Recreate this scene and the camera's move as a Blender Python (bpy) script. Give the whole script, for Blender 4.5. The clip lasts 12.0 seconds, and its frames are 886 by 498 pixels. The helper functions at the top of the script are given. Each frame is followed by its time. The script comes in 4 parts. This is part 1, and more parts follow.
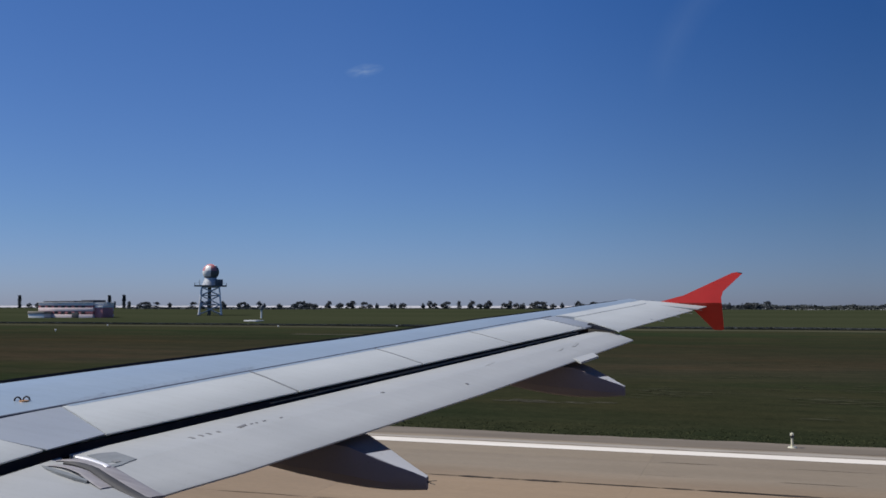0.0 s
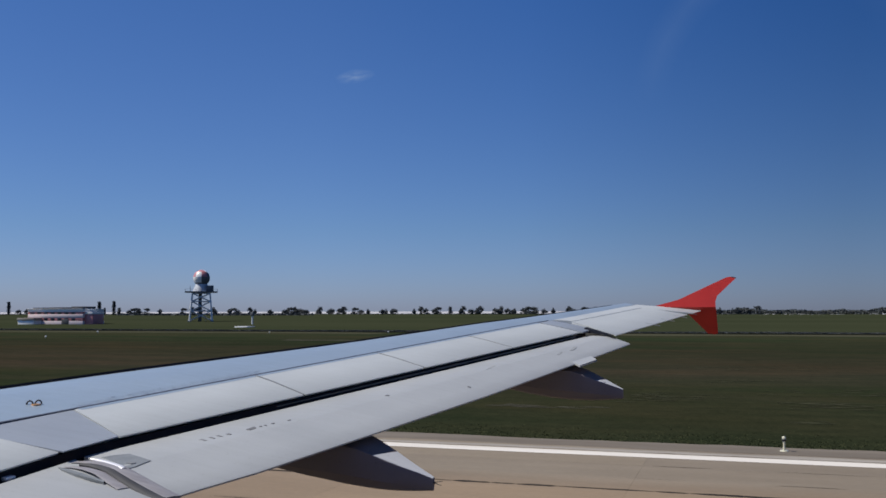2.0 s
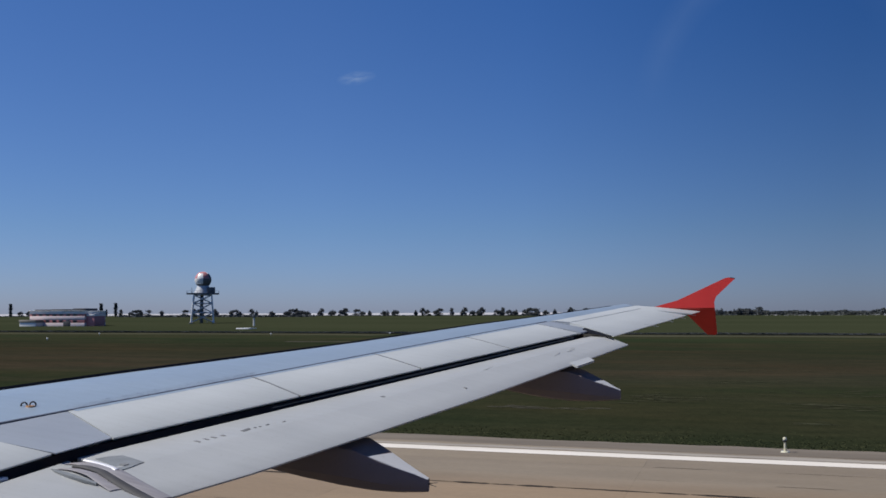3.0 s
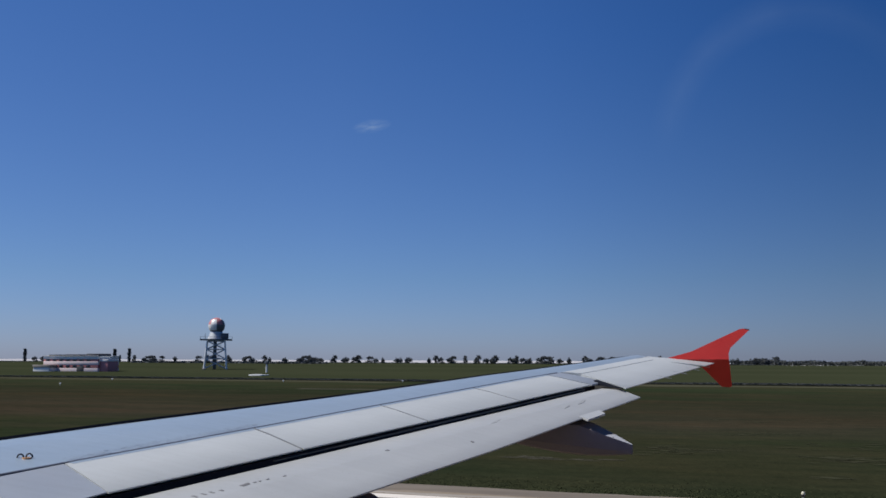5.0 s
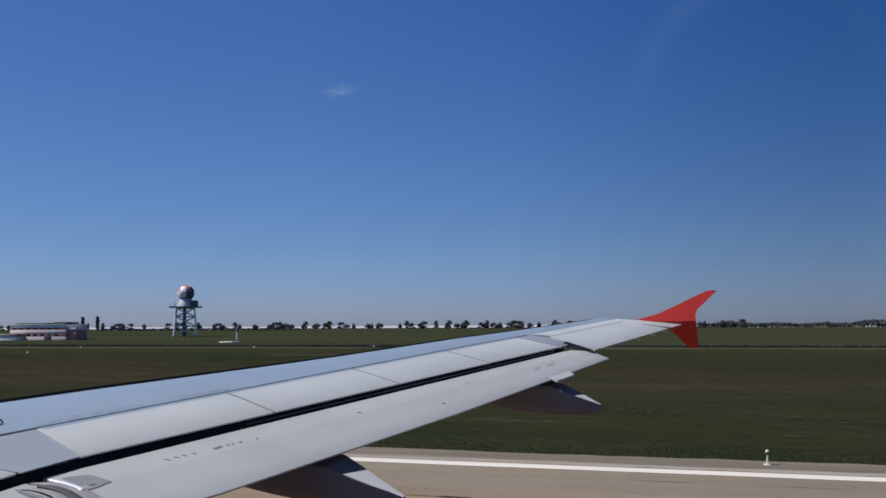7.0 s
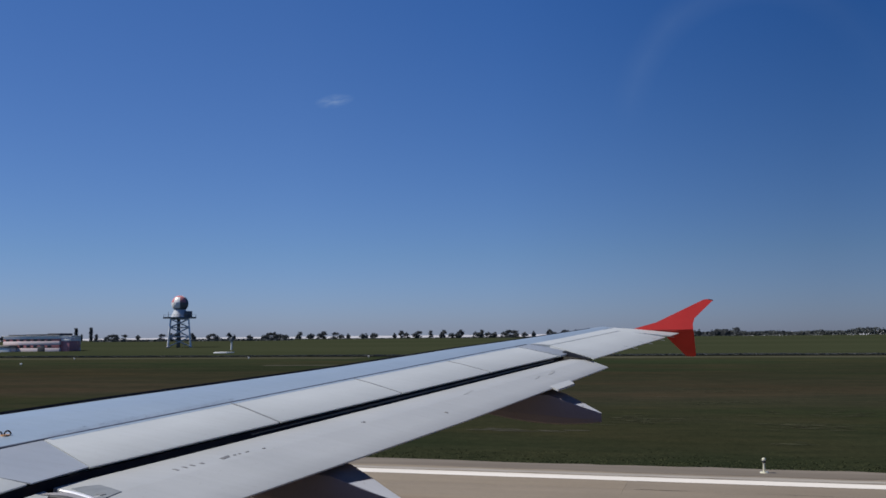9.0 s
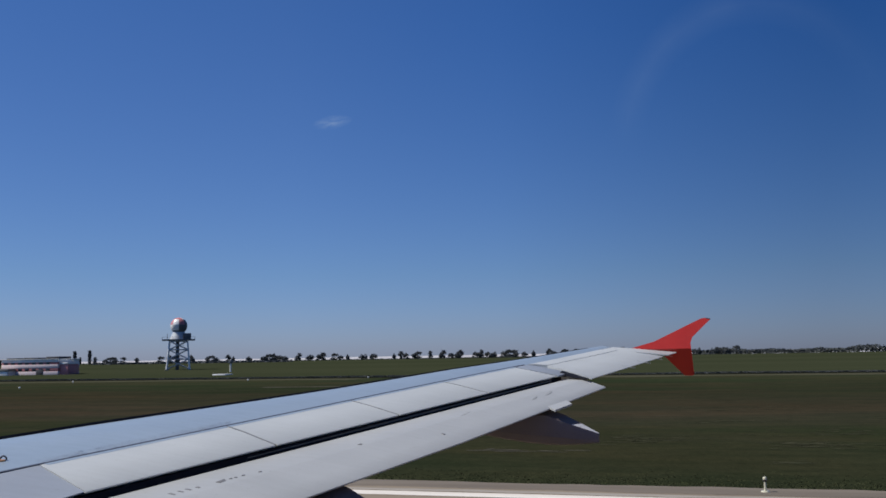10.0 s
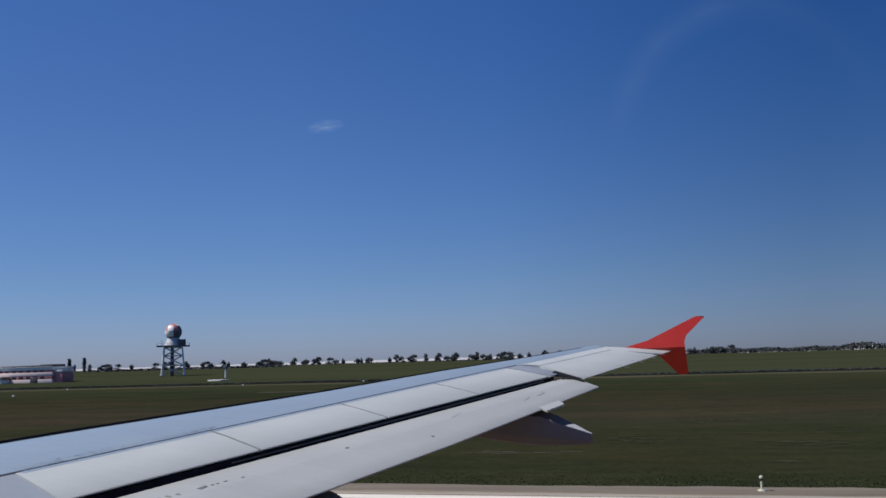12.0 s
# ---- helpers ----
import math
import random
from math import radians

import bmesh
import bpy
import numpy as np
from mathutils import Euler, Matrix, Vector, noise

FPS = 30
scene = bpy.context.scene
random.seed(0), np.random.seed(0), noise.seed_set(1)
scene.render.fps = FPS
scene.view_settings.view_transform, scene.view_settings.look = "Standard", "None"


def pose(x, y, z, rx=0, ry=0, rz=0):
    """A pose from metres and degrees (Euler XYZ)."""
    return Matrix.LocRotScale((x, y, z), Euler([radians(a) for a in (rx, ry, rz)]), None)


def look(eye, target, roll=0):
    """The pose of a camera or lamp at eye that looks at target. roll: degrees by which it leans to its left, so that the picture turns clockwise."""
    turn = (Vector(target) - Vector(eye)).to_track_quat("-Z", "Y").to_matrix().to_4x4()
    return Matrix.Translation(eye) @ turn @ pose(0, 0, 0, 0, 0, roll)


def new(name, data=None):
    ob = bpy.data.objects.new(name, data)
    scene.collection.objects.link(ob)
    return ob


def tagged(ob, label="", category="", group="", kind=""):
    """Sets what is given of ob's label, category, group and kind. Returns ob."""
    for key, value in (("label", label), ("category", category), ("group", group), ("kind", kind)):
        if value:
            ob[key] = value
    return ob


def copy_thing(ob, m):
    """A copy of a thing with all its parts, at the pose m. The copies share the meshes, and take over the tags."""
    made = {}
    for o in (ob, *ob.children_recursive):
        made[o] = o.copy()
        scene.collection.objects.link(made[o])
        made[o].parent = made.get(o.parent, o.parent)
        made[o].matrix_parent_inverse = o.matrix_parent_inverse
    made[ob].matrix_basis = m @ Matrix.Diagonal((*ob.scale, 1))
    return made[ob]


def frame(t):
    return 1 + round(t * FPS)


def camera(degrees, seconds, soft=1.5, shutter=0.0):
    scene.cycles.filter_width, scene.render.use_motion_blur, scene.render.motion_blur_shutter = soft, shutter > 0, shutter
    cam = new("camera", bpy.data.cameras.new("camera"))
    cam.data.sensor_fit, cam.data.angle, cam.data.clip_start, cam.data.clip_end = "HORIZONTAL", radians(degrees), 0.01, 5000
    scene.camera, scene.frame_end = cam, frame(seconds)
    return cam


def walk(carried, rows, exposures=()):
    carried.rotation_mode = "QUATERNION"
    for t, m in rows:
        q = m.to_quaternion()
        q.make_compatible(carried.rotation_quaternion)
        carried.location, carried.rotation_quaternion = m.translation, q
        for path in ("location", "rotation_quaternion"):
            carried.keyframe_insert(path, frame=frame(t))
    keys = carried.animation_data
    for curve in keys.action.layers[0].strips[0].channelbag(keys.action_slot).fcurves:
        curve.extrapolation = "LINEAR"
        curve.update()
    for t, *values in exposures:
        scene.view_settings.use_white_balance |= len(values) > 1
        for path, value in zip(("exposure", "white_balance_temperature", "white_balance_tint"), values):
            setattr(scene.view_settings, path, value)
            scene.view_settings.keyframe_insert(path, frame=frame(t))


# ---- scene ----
# X points aft along the runway, Y outboard from the airliner's centre line, Z up.
cam = camera(51.36, 12.0, soft=1.6)
PATH = [
    (0.0, 10.388, 1.788, 4.651, 93.704, 0.102, 18.211),
    (0.5, 10.353, 1.708, 4.641, 93.761, -0.121, 17.972),
    (1.0, 10.376, 1.735, 4.635, 93.722, -0.215, 18.688),
    (1.5, 10.365, 1.710, 4.648, 93.767, -0.146, 18.302),
    (2.0, 10.334, 1.633, 4.640, 94.049, -0.052, 17.649),
    (2.5, 10.380, 1.648, 4.637, 94.121, -0.157, 17.769),
    (4.5, 10.354, 1.700, 4.633, 94.979, 0.092, 17.612),
    (5.0, 10.400, 1.771, 4.669, 97.072, 0.274, 18.617),
    (5.5, 10.393, 1.739, 4.679, 97.009, 0.369, 17.974),
    (6.0, 10.426, 1.806, 4.652, 95.722, -0.058, 17.719),
    (6.5, 10.390, 1.709, 4.662, 95.020, -0.165, 16.770),
    (7.0, 10.407, 1.749, 4.649, 94.924, -0.267, 16.762),
    (9.0, 10.362, 1.657, 4.650, 95.516, -0.519, 16.398),
    (9.5, 10.347, 1.698, 4.635, 96.027, -0.792, 16.405),
    (10.0, 10.398, 1.638, 4.659, 96.762, -0.949, 16.316),
    (10.5, 10.412, 1.757, 4.657, 96.769, -1.061, 16.510),
    (11.0, 10.420, 1.805, 4.629, 96.816, -1.528, 16.448),
    (11.5, 10.450, 1.835, 4.645, 96.695, -1.566, 16.915),
    (12.0, 10.412, 1.810, 4.638, 96.932, -1.669, 15.960),
]


def held(x, y, z, tilt, lean, turn):
    """A hand-held camera: turn about the vertical, tilt from straight down, lean about the line of sight."""
    return pose(x, y, z) @ pose(0, 0, 0, 0, 0, turn) @ pose(0, 0, 0, tilt, 0, 0) @ pose(0, 0, 0, 0, 0, lean)


walk(cam, [(row[0], held(*row[1:])) for row in PATH], exposures=[(0.0, 0.0), (12.0, 0.0)])

# ---- world and sun ----
SUN_WAY = Vector((-0.62, -0.18, 0.84)).normalized()
world = bpy.data.worlds.new("clear_sky")
scene.world = world
world.use_nodes = True
wt = world.node_tree
sky = wt.nodes.new("ShaderNodeTexSky")
sky.sky_type = "NISHITA"
sky.sun_disc = False
sky.sun_elevation = math.asin(SUN_WAY.z)
sky.sun_rotation = math.atan2(SUN_WAY.x, SUN_WAY.y)
sky.altitude = 100
sky.air_density = 0.85
sky.dust_density = 0.45
sky.ozone_density = 0.0
hue = wt.nodes.new("ShaderNodeMix")
hue.data_type, hue.blend_type = "RGBA", "MULTIPLY"
hue.inputs[0].default_value = 1.0
# the air is hazier and greyer low over the fields than overhead
where = wt.nodes.new("ShaderNodeTexCoord")
high = wt.nodes.new("ShaderNodeSeparateXYZ")
wt.links.new(where.outputs["Generated"], high.inputs[0])
haze = wt.nodes.new("ShaderNodeValToRGB")
haze.color_ramp.elements.new(0.1)
for el, (at, c) in zip(haze.color_ramp.elements, ((0.0, (0.545, 0.660, 1.17)), (0.09, (0.475, 0.676, 1.08)), (0.36, (0.38, 0.685, 1.20)))):
    el.position, el.color = at, (*c, 1.0)
wt.links.new(high.outputs["Z"], haze.inputs[0])
wt.links.new(haze.outputs[0], hue.inputs[7])
wt.links.new(sky.outputs[0], hue.inputs[6])
# the blue deepens on the side away from the sun
away = wt.nodes.new("ShaderNodeVectorMath")
away.operation = "DOT_PRODUCT"
away.inputs[1].default_value = Vector((-SUN_WAY.x, -SUN_WAY.y, 0)).normalized()
wt.links.new(where.outputs["Generated"], away.inputs[0])
side = wt.nodes.new("ShaderNodeMapRange")
side.inputs[1].default_value, side.inputs[2].default_value = -1.0, 1.0
wt.links.new(away.outputs["Value"], side.inputs[0])
deep = wt.nodes.new("ShaderNodeValToRGB")
while len(deep.color_ramp.elements) < 6:
    deep.color_ramp.elements.new(0.5)
for el, (at, v) in zip(deep.color_ramp.elements, ((0.0, 1.0), (0.30, 1.01), (0.42, 1.06), (0.53, 1.0), (0.69, 0.70), (1.0, 0.64))):
    el.position, el.color = at, (v, v, v, 1.0)
wt.links.new(side.outputs[0], deep.inputs[0])
depth = wt.nodes.new("ShaderNodeMix")
depth.data_type, depth.blend_type = "RGBA", "MULTIPLY"
depth.inputs[0].default_value = 1.0
wt.links.new(hue.outputs[2], depth.inputs[6])
wt.links.new(deep.outputs[0], depth.inputs[7])
# high up on that side it also turns a purer blue
lift = wt.nodes.new("ShaderNodeMapRange")
lift.inputs[1].default_value, lift.inputs[2].default_value = 0.08, 0.34
wt.links.new(high.outputs["Z"], lift.inputs[0])
far_side = wt.nodes.new("ShaderNodeMapRange")
far_side.inputs[1].default_value, far_side.inputs[2].default_value = 0.42, 0.70
wt.links.new(side.outputs[0], far_side.inputs[0])
amount = wt.nodes.new("ShaderNodeMath")
amount.operation = "MULTIPLY"
wt.links.new(lift.outputs[0], amount.inputs[0])
wt.links.new(far_side.outputs[0], amount.inputs[1])
pure = wt.nodes.new("ShaderNodeMix")
pure.data_type, pure.blend_type = "RGBA", "MULTIPLY"
pure.inputs[7].default_value = (0.64, 0.97, 1.14, 1.0)
wt.links.new(amount.outputs[0], pure.inputs[0])
wt.links.new(depth.outputs[2], pure.inputs[6])
wt.links.new(pure.outputs[2], wt.nodes["Background"].inputs[0])
wt.nodes["Background"].inputs[1].default_value = 0.075
sun_data = bpy.data.lights.new("sun", "SUN")
sun_data.energy, sun_data.angle, sun_data.color = 4.8, radians(0.53), (1.0, 0.95, 0.87)
sun = new("sun", sun_data)
sun.matrix_world = look(SUN_WAY * 60, (0, 0, 0))


# ---- materials ----
def shader(name, rough=0.6, metal=0.0, spec=0.5):
    m = bpy.data.materials.new(name)
    m.use_nodes = True
    b = m.node_tree.nodes["Principled BSDF"]
    b.inputs["Roughness"].default_value = rough
    b.inputs["Metallic"].default_value = metal
    b.inputs["Specular IOR Level"].default_value = spec
    return m, m.node_tree, b


def rgb(c):
    return (*c, 1.0)


def noise_tex(nt, scale, stretch=(1, 1, 1), detail=4.0, rough=0.55, where="Object"):
    co = nt.nodes.new("ShaderNodeNewGeometry" if where == "Position" else "ShaderNodeTexCoord")
    mp = nt.nodes.new("ShaderNodeMapping")
    mp.inputs["Scale"].default_value = stretch
    n = nt.nodes.new("ShaderNodeTexNoise")
    n.inputs["Scale"].default_value = scale
    n.inputs["Detail"].default_value = detail
    n.inputs["Roughness"].default_value = rough
    nt.links.new(co.outputs[where], mp.inputs["Vector"])
    nt.links.new(mp.outputs[0], n.inputs["Vector"])
    return n.outputs["Fac"]


def ramp(nt, fac, stops):
    r = nt.nodes.new("ShaderNodeValToRGB")
    e = r.color_ramp.elements
    while len(e) < len(stops):
        e.new(0.5)
    for el, (p, c) in zip(e, stops):
        el.position, el.color = p, rgb(c)
    nt.links.new(fac, r.inputs[0])
    return r.outputs[0]


def mix(nt, fac, a, b, mode="MIX"):
    m = nt.nodes.new("ShaderNodeMix")
    m.data_type, m.blend_type = "RGBA", mode
    if hasattr(fac, "links"):
        nt.links.new(fac, m.inputs[0])
    else:
        m.inputs[0].default_value = fac
    for s, v in ((m.inputs[6], a), (m.inputs[7], b)):
        if hasattr(v, "links"):
            nt.links.new(v, s)
        else:
            s.default_value = rgb(v)
    return m.outputs[2]


def bump(nt, b, fac, strength, dist):
    n = nt.nodes.new("ShaderNodeBump")
    n.inputs["Strength"].default_value = strength
    n.inputs["Distance"].default_value = dist
    nt.links.new(fac, n.inputs["Height"])
    nt.links.new(n.outputs[0], b.inputs["Normal"])


def plain(name, lo, hi, rough=0.6, metal=0.0, spec=0.5, scale=3.0, stretch=(1, 1, 1), fine=60.0, relief=0.0):
    """Paint or stuff whose colour wanders between two tones, with fine grain over it."""
    m, nt, b = shader(name, rough, metal, spec)
    base = ramp(nt, noise_tex(nt, scale, stretch), [(0.3, lo), (0.7, hi)])
    grain = ramp(nt, noise_tex(nt, fine, stretch), [(0.35, (0.93, 0.93, 0.93)), (0.65, (1, 1, 1))])
    nt.links.new(mix(nt, 1.0, base, grain, "MULTIPLY"), b.inputs["Base Color"])
    if relief:
        bump(nt, b, noise_tex(nt, fine, stretch), 0.4, relief)
    return m


def wing_paint(name, lo, hi, rough, spec=0.5):
    """Airliner paint: streaks of grime run fore and aft, with faint soiled patches."""
    m, nt, b = shader(name, rough, 0.0, spec)
    base = ramp(nt, noise_tex(nt, 1.1, (1, 1, 1)), [(0.3, lo), (0.7, hi)])
    streak = ramp(nt, noise_tex(nt, 2.2, (0.7, 9.0, 1.0), 5), [(0.30, (0.955, 0.955, 0.95)), (0.6, (1, 1, 1))])
    speck = ramp(nt, noise_tex(nt, 38, (1, 1, 1), 2), [(0.28, (0.90, 0.89, 0.88)), (0.36, (1, 1, 1))])
    c = mix(nt, 1.0, mix(nt, 1.0, base, streak, "MULTIPLY"), speck, "MULTIPLY")
    nt.links.new(c, b.inputs["Base Color"])
    r = nt.nodes.new("ShaderNodeMapRange")
    r.inputs[3].default_value, r.inputs[4].default_value = rough - 0.06, rough + 0.1
    nt.links.new(noise_tex(nt, 5, (1, 3, 1)), r.inputs[0])
    nt.links.new(r.outputs[0], b.inputs["Roughness"])
    bump(nt, b, noise_tex(nt, 2.0, (1, 1, 1), 1), 0.10, 0.003)
    return m


M_SKIN = wing_paint("wing_skin_paint", (0.246, 0.308, 0.374), (0.274, 0.338, 0.404), 0.32)
M_SPOIL = wing_paint("spoiler_paint", (0.418, 0.440, 0.441), (0.456, 0.479, 0.480), 0.48)
M_FLAP = wing_paint("flap_paint", (0.345, 0.357, 0.357), (0.390, 0.402, 0.401), 0.45)
M_PANEL = wing_paint("grey_panel_paint", (0.255, 0.28, 0.315), (0.285, 0.312, 0.345), 0.4)
M_FLAKE = plain("flaked_sealant", (0.17, 0.21, 0.28), (0.36, 0.42, 0.50), 0.6, scale=14.0)
# two tones for the fairing's shaded flanks and its sunlit top
M_FAIR = wing_paint("fairing_shaded_paint", (0.178, 0.166, 0.184), (0.214, 0.200, 0.220), 0.7, 0.08)
M_FAIRLIT = wing_paint("fairing_sunlit_paint", (0.50, 0.505, 0.51), (0.56, 0.565, 0.57), 0.5, 0.3)
M_COVE = plain("cove_shade", (0.062, 0.050, 0.056), (0.082, 0.068, 0.074), 0.85, 0, 0.1)
M_HINGE = plain("hinge_rubber", (0.05, 0.06, 0.09), (0.085, 0.10, 0.135), 0.75, 0, 0.2)
M_GAP = plain("gap_seal", (0.15, 0.157, 0.165), (0.22, 0.23, 0.24), 0.7, 0, 0.2)
M_PLATE = plain("dull_plate_paint", (0.17, 0.185, 0.195), (0.22, 0.235, 0.245), 0.55, 0, 0.3, 9.0)
M_SEAL = plain("rubber_seal", (0.03, 0.03, 0.033), (0.055, 0.055, 0.06), 0.75)
M_METAL = plain("bare_metal", (0.25, 0.235, 0.24), (0.34, 0.325, 0.33), 0.5, 0.15, 0.4, 4.0, (1, 6, 1))
# near-black for the shade ahead of the flap; also on the fence tip
M_NOSE = plain("nose_shade_and_tip", (0.040, 0.034, 0.040), (0.058, 0.050, 0.058), 0.9, 0, 0.05)
M_STRIP = plain("grey_strip", (0.42, 0.33, 0.26), (0.54, 0.44, 0.36), 0.7)
M_DULL = plain("dull_metal", (0.22, 0.235, 0.235), (0.36, 0.38, 0.38), 0.5, 0.4)
M_RED = wing_paint("red_tip_paint", (0.43, 0.020, 0.013), (0.51, 0.027, 0.018), 0.4)
M_MARK = plain("black_stencil", (0.09, 0.09, 0.09), (0.22, 0.22, 0.22), 0.6, fine=25.0)
M_SMEAR = plain("paint_smear", (0.27, 0.28, 0.283), (0.37, 0.38, 0.38), 0.6, scale=12.0)
M_ORANGE = plain("orange_bracket", (0.52, 0.27, 0.12), (0.62, 0.36, 0.18), 0.5)
M_WHITE = plain("white_enamel", (0.76, 0.76, 0.74), (0.84, 0.84, 0.82), 0.4)
M_LAMP = plain("lamp_glass", (0.55, 0.53, 0.40), (0.66, 0.63, 0.48), 0.2)
# near-black of the added crest lip and the shaded aileron gap
M_EDGE = plain("lip_and_gap_black", (0.010, 0.012, 0.018), (0.022, 0.024, 0.032), 0.85, 0, 0.05)
M_BRIGHT = plain("highlight_and_bracket", (0.80, 0.79, 0.80), (0.90, 0.89, 0.89), 0.3, 0.3, 0.5, 4.0, (1, 6, 1))
# tone for the flap's shadow on the fairing top
M_FAIRSHADE = plain("fairing_shadow_top", (0.21, 0.165, 0.152), (0.26, 0.21, 0.19), 0.9, 0, 0.0)
M_CABIN = plain("cabin_lining", (0.50, 0.49, 0.46), (0.56, 0.55, 0.52), 0.7)


def concrete():
    m, nt, b = shader("runway_concrete", 0.85, 0.0, 0.3)
    tex = lambda *a: noise_tex(nt, *a, where="Position")
    big = ramp(nt, tex(0.05, (0.5, 1, 1), 4), [(0.3, (0.248, 0.194, 0.132)), (0.7, (0.305, 0.242, 0.168))])
    mid = ramp(nt, tex(0.5, (0.25, 1.2, 1), 6), [(0.3, (0.84, 0.83, 0.82)), (0.7, (1, 1, 1))])
    fine = ramp(nt, tex(14, (0.4, 1, 1), 4), [(0.3, (0.88, 0.88, 0.88)), (0.7, (1, 1, 1))])
    rubber = ramp(nt, tex(0.35, (0.02, 1.0, 1), 3), [(0.42, (1, 1, 1)), (0.75, (0.88, 0.87, 0.87))])
    info = nt.nodes.new("ShaderNodeObjectInfo")
    tone = ramp(nt, info.outputs["Random"], [(0.0, (0.93, 0.93, 0.94)), (1.0, (1.03, 1.02, 1.0))])
    c = mix(nt, 1.0, mix(nt, 1.0, mix(nt, 1.0, big, mid, "MULTIPLY"), fine, "MULTIPLY"), rubber, "MULTIPLY")
    # the lanes inside the tarred joint are browner than the margin
    spot = nt.nodes.new("ShaderNodeNewGeometry")
    axes = nt.nodes.new("ShaderNodeSeparateXYZ")
    nt.links.new(spot.outputs["Position"], axes.inputs[0])
    out = nt.nodes.new("ShaderNodeMapRange")
    out.inputs[1].default_value, out.inputs[2].default_value = 26.0, 28.5
    nt.links.new(axes.outputs["Y"], out.inputs[0])
    lane = ramp(nt, out.outputs[0], [(0.0, (0.99, 0.93, 0.885)), (1.0, (0.86, 0.905, 0.97))])
    c = mix(nt, 1.0, c, lane, "MULTIPLY")
    nt.links.new(mix(nt, 1.0, c, tone, "MULTIPLY"), b.inputs["Base Color"])
    bump(nt, b, tex(20, (1, 1, 1), 4), 0.4, 0.006)
    return m


def grass():
    """Rough airfield grass: long strips of green and dry brown that follow the mowing, with tufts and bare spots."""
    m, nt, b = shader("airfield_grass", 0.95, 0.0, 0.0)
    spot = nt.nodes.new("ShaderNodeNewGeometry")
    axes = nt.nodes.new("ShaderNodeSeparateXYZ")
    nt.links.new(spot.outputs["Position"], axes.inputs[0])
    out = nt.nodes.new("ShaderNodeMapRange")
    out.inputs[1].default_value, out.inputs[2].default_value = 36.0, 200.0
    nt.links.new(axes.outputs["Y"], out.inputs[0])
    wander = nt.nodes.new("ShaderNodeMath")
    wander.operation = "MULTIPLY_ADD"
    wander.inputs[1].default_value, wander.inputs[2].default_value = 0.45, -0.22
    nt.links.new(noise_tex(nt, 0.035, (0.25, 1.0, 1), 4, 0.6), wander.inputs[0])
    lane = nt.nodes.new("ShaderNodeMath")
    lane.operation = "ADD"
    nt.links.new(out.outputs[0], lane.inputs[0])
    nt.links.new(wander.outputs[0], lane.inputs[1])
    strip = ramp(nt, lane.outputs[0], [(0.0, (0.0225, 0.028, 0.0155)), (0.12, (0.0265, 0.030, 0.0165)), (0.24, (0.036, 0.0335, 0.0225)), (0.38, (0.031, 0.030, 0.019)), (0.6, (0.027, 0.029, 0.017)), (0.9, (0.031, 0.036, 0.020))])
    patch = ramp(nt, noise_tex(nt, 0.10, (0.4, 1.0, 1), 5, 0.6), [(0.3, (0.76, 0.84, 0.80)), (0.5, (0.97, 0.97, 0.97)), (0.7, (1.20, 1.06, 1.02))])
    field = ramp(nt, noise_tex(nt, 0.032, (0.6, 1.0, 1), 3, 0.5), [(0.36, (0.80, 0.96, 0.88)), (0.5, (1.0, 1.0, 1.0)), (0.64, (1.13, 1.0, 0.99))])
    tuft = ramp(nt, noise_tex(nt, 1.1, (0.6, 1, 1), 5, 0.65), [(0.3, (0.80, 0.83, 0.82)), (0.7, (1.12, 1.09, 1.06))])
    blot = ramp(nt, noise_tex(nt, 0.33, (0.45, 1.3, 1), 6, 0.7), [(0.30, (0.80, 0.85, 0.85)), (0.5, (1.0, 1.0, 1.0)), (0.72, (1.22, 1.16, 1.12))])
    bare = ramp(nt, noise_tex(nt, 0.24, (0.25, 1.2, 1), 6, 0.7), [(0.66, (0, 0, 0)), (0.78, (0.9, 0.9, 0.9))])
    c = mix(nt, 1.0, mix(nt, 1.0, strip, patch, "MULTIPLY"), tuft, "MULTIPLY")
    c = mix(nt, 1.0, mix(nt, 1.0, c, blot, "MULTIPLY"), field, "MULTIPLY")
    c = mix(nt, bare, c, (0.085, 0.082, 0.064))
    nt.links.new(c, b.inputs["Base Color"])
    bump(nt, b, noise_tex(nt, 2.4, (1, 1, 1), 5), 0.8, 0.12)
    return m


M_CONC = concrete()
M_GRASS = grass()
M_MEADOW = plain("far_meadow", (0.030, 0.037, 0.019), (0.044, 0.049, 0.027), 0.95, 0, 0.0, 0.012, (0.2, 1, 1), 0.3)
# pale tone stands for skyline haze
M_FARPALE = plain("far_haze_pale", (0.38, 0.38, 0.40), (0.47, 0.47, 0.49), 0.95, 0, 0.0, 0.004, (0.3, 1, 1), 0.05)
M_TRACK = plain("damp_track", (0.010, 0.011, 0.008), (0.016, 0.017, 0.012), 0.95, 0, 0.0, 0.05, (0.2, 1, 1), 0.8)
M_DRY = plain("dry_verge", (0.046, 0.047, 0.029), (0.074, 0.072, 0.048), 0.95, 0, 0.0, 0.05, (0.2, 1, 1), 0.8)
M_TUFT = plain("grass_blades", (0.034, 0.044, 0.020), (0.060, 0.060, 0.032), 0.9, 0, 0.0, 0.6)
M_LINE = plain("runway_paint", (0.64, 0.59, 0.52), (0.74, 0.70, 0.63), 0.7, 0, 0.3, 0.6, (0.2, 2, 1), 9.0)
M_PALE = plain("pale_margin", (0.26, 0.235, 0.20), (0.36, 0.33, 0.285), 0.85, 0, 0.2, 0.7, (0.2, 1.5, 1), 8.0)
